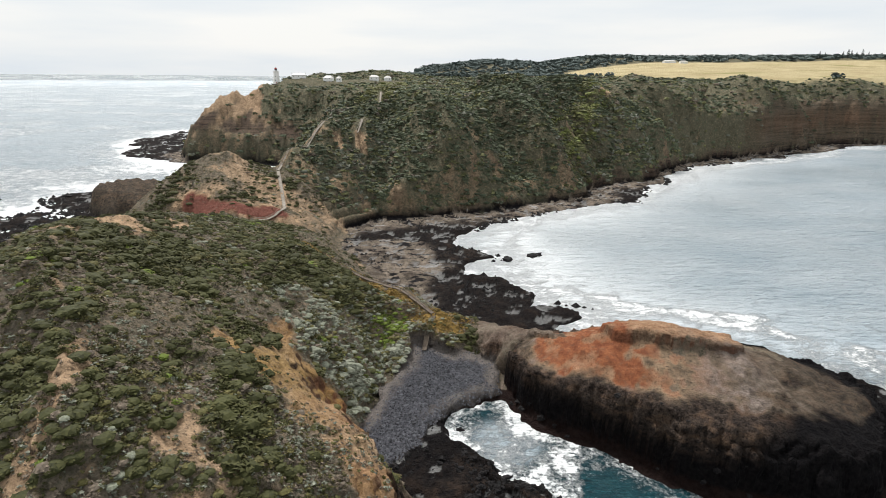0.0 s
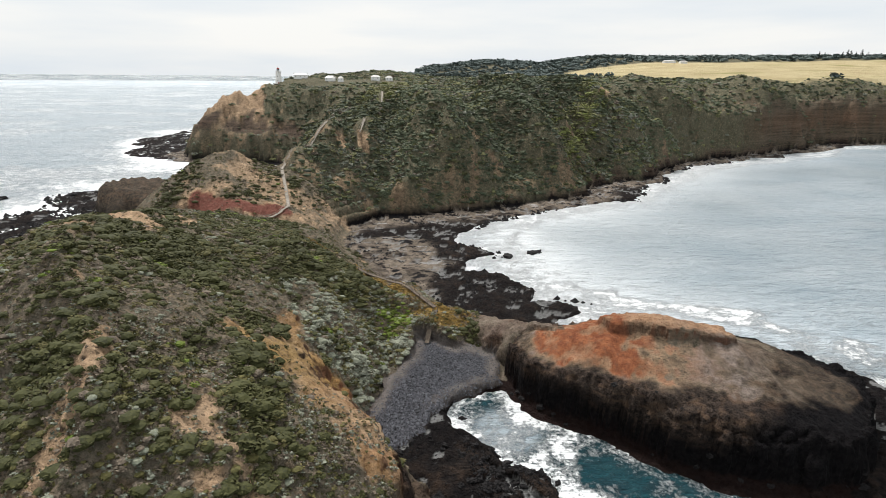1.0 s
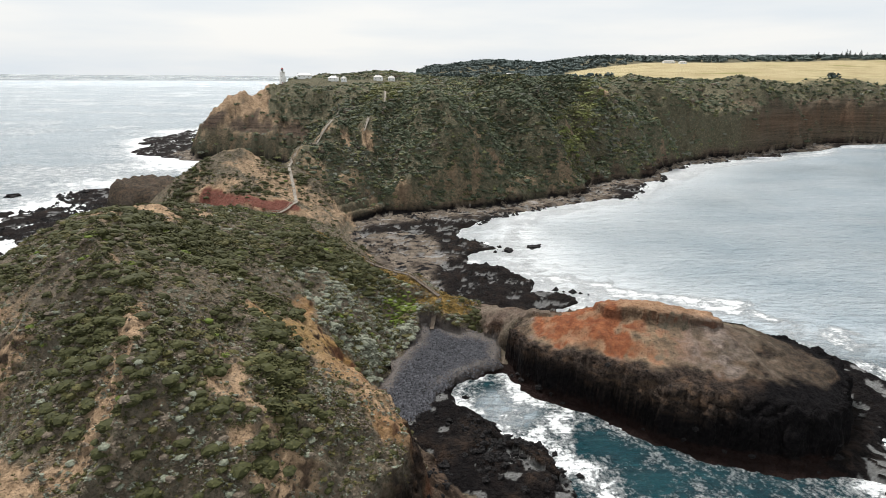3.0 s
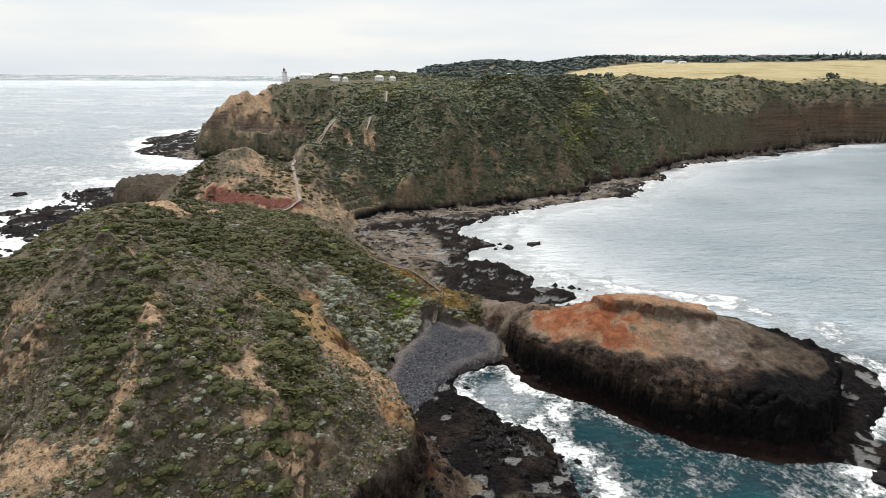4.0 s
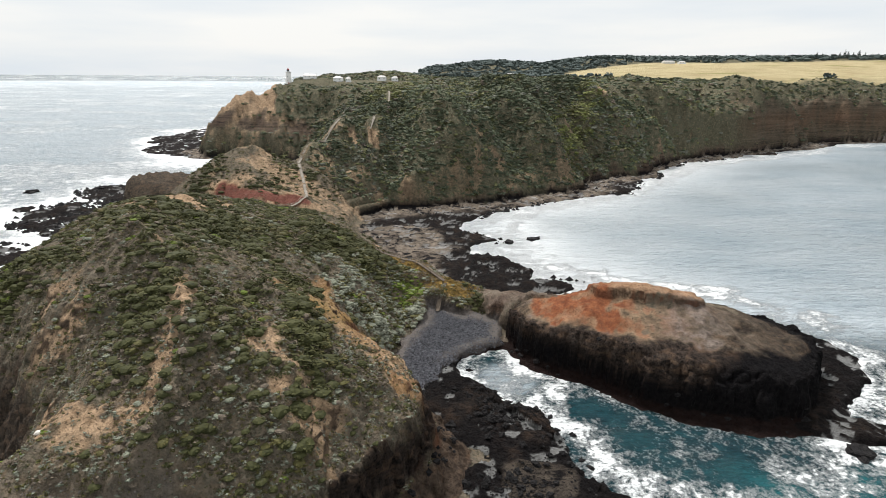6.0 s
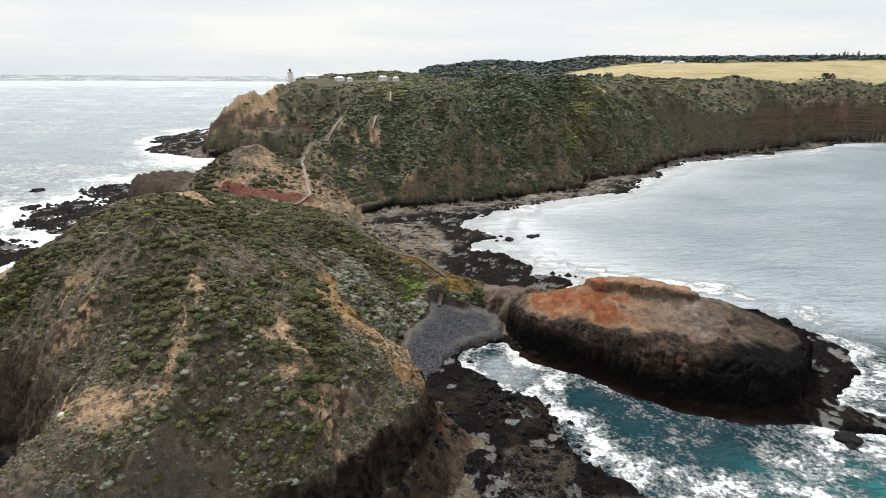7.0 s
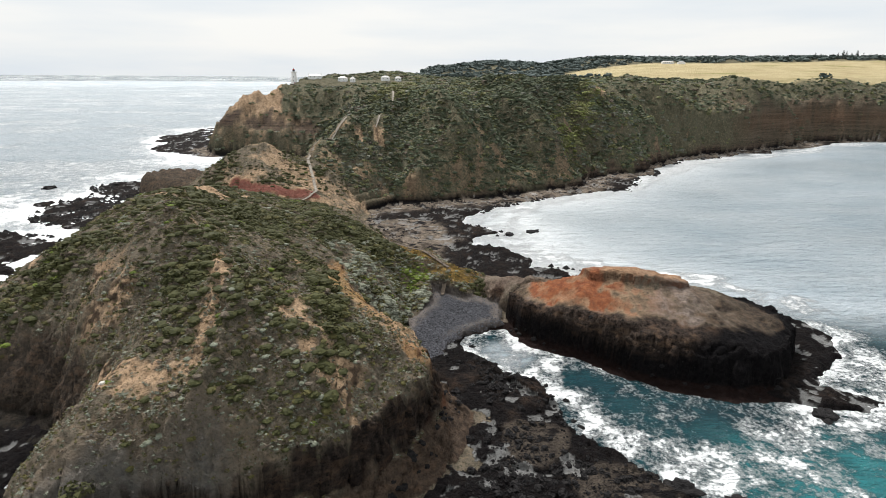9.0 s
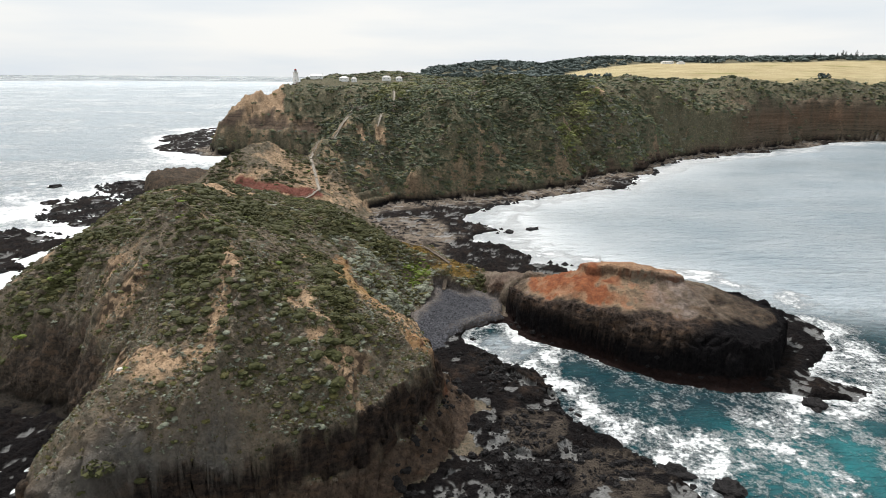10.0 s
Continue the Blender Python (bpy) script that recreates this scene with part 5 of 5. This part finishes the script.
# fallen blocks round the foot of the stack and under the ridge's crag
for k in range(70):
    i = int(rng.integers(0, 11)) if k < 25 else -1
    if i >= 0:
        (ax, ay), (bx, by) = STACK_FOOT[i], STACK_FOOT[i + 1]
        f = rng.random()
        qx, qy = ax + f * (bx - ax), ay + f * (by - ay)
        inward = rng.uniform(-1.0, 4.0)
        d = math.hypot(72 - qx, 135 - qy)
        qx, qy = qx + (72 - qx) / d * inward, qy + (135 - qy) / d * inward
    else:
        f = rng.random()
        qx, qy = -2 - 18 * f * f + rng.uniform(-2, 3), 96 - 55 * f + rng.uniform(-2, 2)
    rs = 0.4 + 0.9 * rng.random() ** 2
    ob = new("boulder", STONES[int(rng.integers(0, 8))])
    ob.matrix_world = pose(qx, qy, max(ground_at(qx, qy), 0.0) + 0.15 * rs, rng.uniform(-25, 25), rng.uniform(-25, 25), rng.uniform(0, 360)) @ Matrix.Diagonal((rs * 1.2, rs, rs * 0.9, 1))
    tagged(ob, "black fallen block at the foot of the cliff", "boulder", "fallen blocks under the cliffs")
# single rocks in the surf
for rx, ry, rs in ((63, 52, 3.4), (52, 57, 3.0), (106, 88, 3.2), (48, 279, 2.6), (52, 281, 2.0), (34, 272, 2.8), 
                   (112, 174, 2.0), (-336, 396, 5.0), (-262, 246, 4.0), (-288, 410, 5.0), (-272, 300, 4.0)):
    ob = new("sea_rock", STONES[int(rng.integers(0, 8))])
    ob.matrix_world = pose(rx, ry, 0.1, 0, 0, rng.uniform(0, 360)) @ Matrix.Diagonal((rs * 1.3, rs, rs * 0.75, 1))
    tagged(ob, "black wet rock standing in the surf", "rock", "rocks in the surf")


def pebbles(name, x, y, z, size, material, seed):
    """Many small stones in one mesh: eight-sided lumps."""
    r = np.random.default_rng(seed)
    base = np.array([(1, 0, 0), (0, 1, 0), (-1, 0, 0), (0, -1, 0), (0, 0, 0.8), (0, 0, -0.8)], float)
    tri = np.array([(0, 1, 4), (1, 2, 4), (2, 3, 4), (3, 0, 4), (1, 0, 5), (2, 1, 5), (3, 2, 5), (0, 3, 5)])
    n = len(x)
    a = r.random(n) * 6.28
    shape = base[None] * (0.7 + 0.6 * r.random((n, 6, 1)))
    c, s = np.cos(a)[:, None], np.sin(a)[:, None]
    q = np.stack([shape[:, :, 0] * c - shape[:, :, 1] * s, shape[:, :, 0] * s + shape[:, :, 1] * c, shape[:, :, 2]], -1) * size[:, None, None]
    q += np.stack([x, y, z], -1)[:, None]
    faces = (tri[None] + 6 * np.arange(n)[:, None, None]).reshape(-1, 3)
    return mesh_from(name, q.reshape(-1, 3), faces, material)


small = np.setdiff1d(np.arange(len(x)), big)
tagged(pebbles("loose_rocks", x[small], y[small], h[small] + 0.1, size[small], M_BASALT, 5), "loose black basalt stones on the shore platform", "rocks", kind="stuff")
x, y, h, w, c = spread(-22, 20, 112, 168, 16000)
keep = (w == 7) & (rng.random(len(x)) > 0.93 * c["sand"])
x, y, h = x[keep], y[keep], h[keep]
size = (0.14 + 0.30 * rng.random(len(x)) ** 2) * np.interp(y - 0.6 * x, (105, 150), (1.5, 0.8))
tagged(pebbles("pebbles", x, y, h + 0.05, size, M_PEBBLE, 6), "rounded dark grey pebbles heaped on the beach", "pebbles", kind="stuff")
x, y, h, w, c = spread(-75, 62, 175, 360, 6500)
keep = (w == 6) & (rng.random(len(x)) < np.clip(0.2 + 0.9 * fbm(x, y, 18, 3, 72) - 0.3 * c["brown"], 0, 0.9))
x, y, h = x[keep], y[keep], h[keep]
size = 0.3 + 0.9 * rng.random(len(x)) ** 2.5
tagged(pebbles("shore_rocks", x, y, h + 0.1, size, M_BASALT, 7), "loose black rocks along the bay's shore", "rocks", kind="stuff")
x, y, h, w, c = spread(-95, -15, 30, 62, 5200)
keep = (w == 0) & (c["gravel"] > 0.3) & (h > 6)
x, y, h = x[keep], y[keep], h[keep]
M_GRAVEL = plain("brown_grey_gravel", (0.07, 0.062, 0.055), (0.26, 0.23, 0.20), 0.8, 0.9, 0.1, 0.05)
tagged(pebbles("gravel_stones", x, y, h + 0.03, 0.10 + 0.26 * rng.random(len(x)) ** 3, M_GRAVEL, 12), "loose grey-brown stones on the gravel slope", "stones", kind="stuff")
# broken rocks awash along the shores
x, y, h, w, c = spread(-5, 330, 170, 620, 30000)
keep = (h > -1.6) & (h < 0.5) & (inside(x, y, SHELF_BAY) > -14) & (rng.random(len(x)) < np.clip(fbm(x, y, 22, 3, 74) + 0.15, 0, 0.9))
x, y = x[keep], y[keep]
size = (0.5 + 1.3 * rng.random(len(x)) ** 2) * np.interp(y, (170, 600), (1, 1.8))
tagged(pebbles("awash_rocks", x, y, np.full(len(x), 0.05), size, M_BASALT, 8), "black rocks awash along the bay's shore", "rocks", kind="stuff")
x, y, h, w, c = spread(-330, -185, 150, 430, 14000)
keep = (h > -2.2) & (h < 0.6) & (rng.random(len(x)) < np.clip(fbm(x, y, 26, 3, 75) + 0.1, 0, 0.8))
x, y = x[keep], y[keep]
size = 0.7 + 1.8 * rng.random(len(x)) ** 2
tagged(pebbles("western_rocks", x, y, np.full(len(x), 0.1), size, M_BASALT, 9), "black broken rocks in the white surf", "rocks", kind="stuff")
# the pale stone lying on the worn slope
pale_stone = new("pale_stone", STONES[2].copy())
pale_stone.data.materials[0] = plain("pale_limestone", (0.55, 0.52, 0.46), (0.75, 0.72, 0.66), 0.5, 0.9)
pale_stone.matrix_world = pose(-76, 51, ground_at(-76, 51) + 0.3, 0, 0, 30) @ Matrix.Diagonal((0.9, 0.6, 0.7, 1))
tagged(pale_stone, "pale stone lying on the worn brown slope", "stone")

# ---- the lighthouse and its houses ----
M_WHITE = plain("white_render", (0.72, 0.72, 0.70), (0.84, 0.84, 0.82), 1.5, 0.7, 0.2, 0.01)
M_RED = plain("red_paint", (0.22, 0.020, 0.018), (0.34, 0.035, 0.028), 0.8, 0.5, 0.3, 0.01)
M_ROOF = plain("pale_metal_roof", (0.42, 0.40, 0.38), (0.60, 0.58, 0.55), 2.0, 0.5, 0.3, 0.01)
M_GLASS = plain("dark_window_glass", (0.02, 0.025, 0.03), (0.05, 0.055, 0.06), 1.0, 0.1, 0.5, 0.0)
M_WOOD = plain("weathered_timber", (0.20, 0.175, 0.145), (0.36, 0.32, 0.27), 0.8, 0.85, 0.15, 0.02)

M_OLD_WOOD = plain("old_brown_timber", (0.075, 0.058, 0.045), (0.16, 0.13, 0.10), 0.8, 0.85, 0.15, 0.02)


def turned(profile, sides=24):
    """A lathe form from (radius, height) pairs."""
    bm = bmesh.new()
    rings = [[bm.verts.new((r * math.cos(2 * math.pi * k / sides), r * math.sin(2 * math.pi * k / sides), z)) for k in range(sides)] for r, z in profile]
    for a, b in zip(rings[:-1], rings[1:]):
        for k in range(sides):
            bm.faces.new((a[k], a[(k + 1) % sides], b[(k + 1) % sides], b[k]))
    bm.faces.new(rings[-1])
    bm.faces.new(list(reversed(rings[0])))
    return bm


def slab(sx, sy, sz, at=(0, 0, 0), bevel=0.0):
    bm = bmesh.new()
    bmesh.ops.create_cube(bm, size=1.0, matrix=Matrix.Translation(at) @ Matrix.Diagonal((sx, sy, sz, 1)))
    if bevel:
        bmesh.ops.bevel(bm, geom=bm.edges[:], offset=bevel, segments=1, affect='EDGES')
    return bm


def lighthouse(px, py):
    base = new("lighthouse")
    base.location = (px, py, ground_at(px, py) + 0.4)
    part("tower", turned([(4.6, 0), (4.6, 0.8), (4.3, 0.9), (3.1, 14.6), (3.3, 15.0), (3.3, 15.3)]), M_WHITE, base, smooth=False)
    part("gallery", turned([(3.3, 15.3), (4.0, 15.6), (4.0, 15.85), (1.9, 15.9)]), M_WHITE, base)
    rail = turned([(3.85, 16.85), (3.95, 16.85), (3.95, 16.95), (3.85, 16.95)])
    part("railing", rail, M_WHITE, base)
    part("lantern", turned([(1.6, 15.9), (1.6, 16.9), (1.55, 17.0), (1.55, 18.7), (1.7, 18.75)]), M_WHITE, base, "white lantern room")
    part("lantern_glass", turned([(1.66, 17.1), (1.66, 18.5)], 16), M_GLASS, base, "dark lantern glazing")
    part("dome", turned([(1.8, 18.7), (1.75, 19.0), (1.35, 19.7), (0.7, 20.2), (0.18, 20.35), (0.15, 20.9), (0.25, 21.1), (0.02, 21.3)]), M_RED, base, "red dome with finial")
    for z in (5.0, 10.0):
        part("window", slab(0.7, 0.3, 1.2, (0, -4.3 + 0.088 * z, z), 0.03), M_GLASS, base, "small dark window")
    part("door", slab(1.0, 0.3, 2.1, (0.9, -4.15, 1.9), 0.03), M_RED, base, "red door")
    return tagged(base, "white round lighthouse with red lantern and dome", "lighthouse")


def cottage(px, py, length, depth, turn, chimneys=2, label="white cottage with pale roof near the lighthouse"):
    base = new("cottage")
    base.matrix_world = pose(px, py, ground_at(px, py) + 1.2, 0, 0, turn)
    high, top = 3.2, 5.6
    part("wall", slab(length, depth, high + 1.5, (0, 0, high / 2 - 0.75), 0.03), M_WHITE, base)
    bm = bmesh.new()
    a, b = length / 2 + 0.4, depth / 2 + 0.4
    low = [bm.verts.new((sx * a, sy * b, high + 0.02)) for sx, sy in ((-1, -1), (1, -1), (1, 1), (-1, 1))]
    ridge = [bm.verts.new((-a + b * 0.8, 0, top)), bm.verts.new((a - b * 0.8, 0, top))]
    for f in ((low[0], low[1], ridge[1], ridge[0]), (low[1], low[2], ridge[1]), (low[2], low[3], ridge[0], ridge[1]), (low[3], low[0], ridge[0]), tuple(reversed(low))):
        bm.faces.new(f)
    roof = part("roof", bm, M_ROOF, base, "pale metal hipped roof")
    for k in range(chimneys):
        part("chimney", slab(0.8, 0.6, 1.6, ((k - (chimneys - 1) / 2) * length * 0.5, 0.3, top - 0.1), 0.03), M_WHITE, roof)
    count = max(2, int(length / 4.5))
    for k in range(count):
        part("window", slab(0.9, 0.12, 1.2, ((k + 0.5) / count * length - length / 2, -depth / 2 - 0.03, 1.7), 0.02), M_GLASS, base, "dark sash window")
    return tagged(base, label, "house", "houses near the lighthouse")


SHEDS = ((560, 1440, 30), (592, 1432, 18))
PINES = ((1059, 1637, 21), (1069, 1628, 18), (1111, 1616, 20), (1135, 1631, 27), (1145, 1632, 24), (1162, 1636, 19), (1178, 1635, 26), (1197, 1636, 20), (1007, 1666, 15), (896, 1656, 14))
lighthouse(-213, 722)
cottage(-186, 728, 17, 8, 6, 3)
cottage(-146, 716, 11, 9, -8, 2)
cottage(-132, 712, 6, 5, -8, 1, "small white outbuilding beside a cottage")
cottage(-92, 745, 12, 7, 4, 1)
cottage(-74, 742, 9, 6, 4, 1)
cottage(96, 860, 16, 8, -10, 1, "long pale house among the scrub")
for bx, by, size in SHEDS:
    cottage(bx, by, size, 10, 5, 0, "long white farm shed below the far woods")


# ---- tall pines on the sky line ----
M_BARK = plain("dark_bark", (0.05, 0.038, 0.028), (0.10, 0.08, 0.06), 0.6, 0.9, 0.1, 0.02)


def pine(px, py, tall):
    """A far conifer: a tapered trunk and ragged tiers of boughs."""
    base = new("pine_tree")
    base.location = (px, py, ground_at(px, py))
    part("trunk", turned([(0.55, -1.0), (0.45, 0.3 * tall), (0.2, 0.75 * tall), (0.05, tall)], 8), M_BARK, base)
    tri, lit = [], []
    for tier in range(7):
        f = tier / 6
        boughs, tip = leaf_ball(46, 0.36, 0.55, 400 + tier + int(px))
        boughs = boughs * ((1 - 0.72 * f) * 0.24 * tall) + np.array([rng.normal() * 0.35, rng.normal() * 0.35, tall * (0.25 + 0.70 * f)])
        tri.append(boughs)
        lit.append(tip)
    tri, lit = np.concatenate(tri), np.concatenate(lit)
    # crown shares the far woods' hazed leaf colour
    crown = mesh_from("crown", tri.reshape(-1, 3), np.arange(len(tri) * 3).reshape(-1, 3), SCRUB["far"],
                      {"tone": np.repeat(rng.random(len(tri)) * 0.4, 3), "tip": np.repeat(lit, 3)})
    crown.parent = base
    tagged(crown)
    return tagged(base, "tall dark pine standing above the far woods", "tree", "pines on the sky line")


for bx, by, tall in PINES:
    pine(bx, by, tall)


# ---- boardwalk, stairs and rails ----
def follow(nodes, gap):
    """Points along a line of (x, y) nodes, gap metres apart, on the ground."""
    p = np.array(nodes, float)
    seg = np.hypot(*np.diff(p, axis=0).T)
    s = np.concatenate([[0], np.cumsum(seg)])
    t = np.arange(0, s[-1], gap)
    x, y = np.interp(t, s, p[:, 0]), np.interp(t, s, p[:, 1])
    z = terrain(x, y)[0]
    k = np.ones(5) / 5
    z = np.convolve(np.pad(z, 2, mode="edge"), k, "valid")
    dx, dy = np.gradient(x), np.gradient(y)
    n = np.hypot(dx, dy)
    return x, y, z, -dy / n, dx / n


def beam(bm, a, b, w, tall):
    """A bar from a to b with a rectangular section."""
    a, b = Vector(a), Vector(b)
    d = (b - a).normalized()
    side = d.cross(Vector((0, 0, 1)))
    side = side.normalized() if side.length > 0.01 else Vector((1, 0, 0))
    up = side.cross(d).normalized()
    ends = [[bm.verts.new(e + side * sx * w / 2 + up * sz * tall / 2) for sx, sz in ((-1, -1), (1, -1), (1, 1), (-1, 1))] for e in (a, b)]
    for k in range(4):
        bm.faces.new((ends[0][k], ends[0][(k + 1) % 4], ends[1][(k + 1) % 4], ends[1][k]))
    bm.faces.new(list(reversed(ends[0])))
    bm.faces.new(ends[1])


def boardwalk(name, nodes, width, label, rails=True, lift=0.45, category="boardwalk", wood=None):
    wood = wood or M_WOOD
    base = new(name)
    tagged(base, label, category)
    x, y, z, nx, ny = follow(nodes, 1.6)
    z = z + lift
    bm = bmesh.new()
    for i in range(len(x) - 1):
        beam(bm, (x[i], y[i], z[i]), (x[i + 1], y[i + 1], z[i + 1]), width, 0.16)
    part("deck", bm, wood, base)
    for i in range(0, len(x), 3):
        for sgn in ((-1, 1) if rails else ()):
            qx, qy = x[i] + sgn * nx[i] * width / 2, y[i] + sgn * ny[i] * width / 2
            bm = bmesh.new()
            beam(bm, (qx, qy, z[i] - 0.7), (qx, qy, z[i] + 1.1), 0.16, 0.16)
            part("post", bm, wood, base)
    for sgn in ((-1, 1) if rails else ()):
        bm = bmesh.new()
        for i in range(len(x) - 1):
            a = (x[i] + sgn * nx[i] * width / 2, y[i] + sgn * ny[i] * width / 2, z[i] + 1.05)
            b = (x[i + 1] + sgn * nx[i + 1] * width / 2, y[i + 1] + sgn * ny[i + 1] * width / 2, z[i + 1] + 1.05)
            beam(bm, a, b, 0.12, 0.12)
        part("handrail", bm, wood, base)
    return base


boardwalk("boardwalk", SADDLE_PATH, 1.7,
          "pale timber boardwalk winding over the saddle")
boardwalk("hill_stairs", HILL_STAIRS, 1.6, "timber stairs with rails climbing the scrubby hill", category="stairs")
boardwalk("upper_stairs", UPPER_STAIRS, 1.6, "pale timber stairs near the top of the hill", category="stairs")
boardwalk("beach_walk", BEACH_PATH, 1.6, "brown timber walkway with rails along the yellow slope", wood=M_OLD_WOOD)
boardwalk("beach_stairs", [(-3, 172), (-5, 166), (-6, 161)], 1.4, "steep brown timber stairs down to the pebble beach", category="stairs", wood=M_OLD_WOOD)
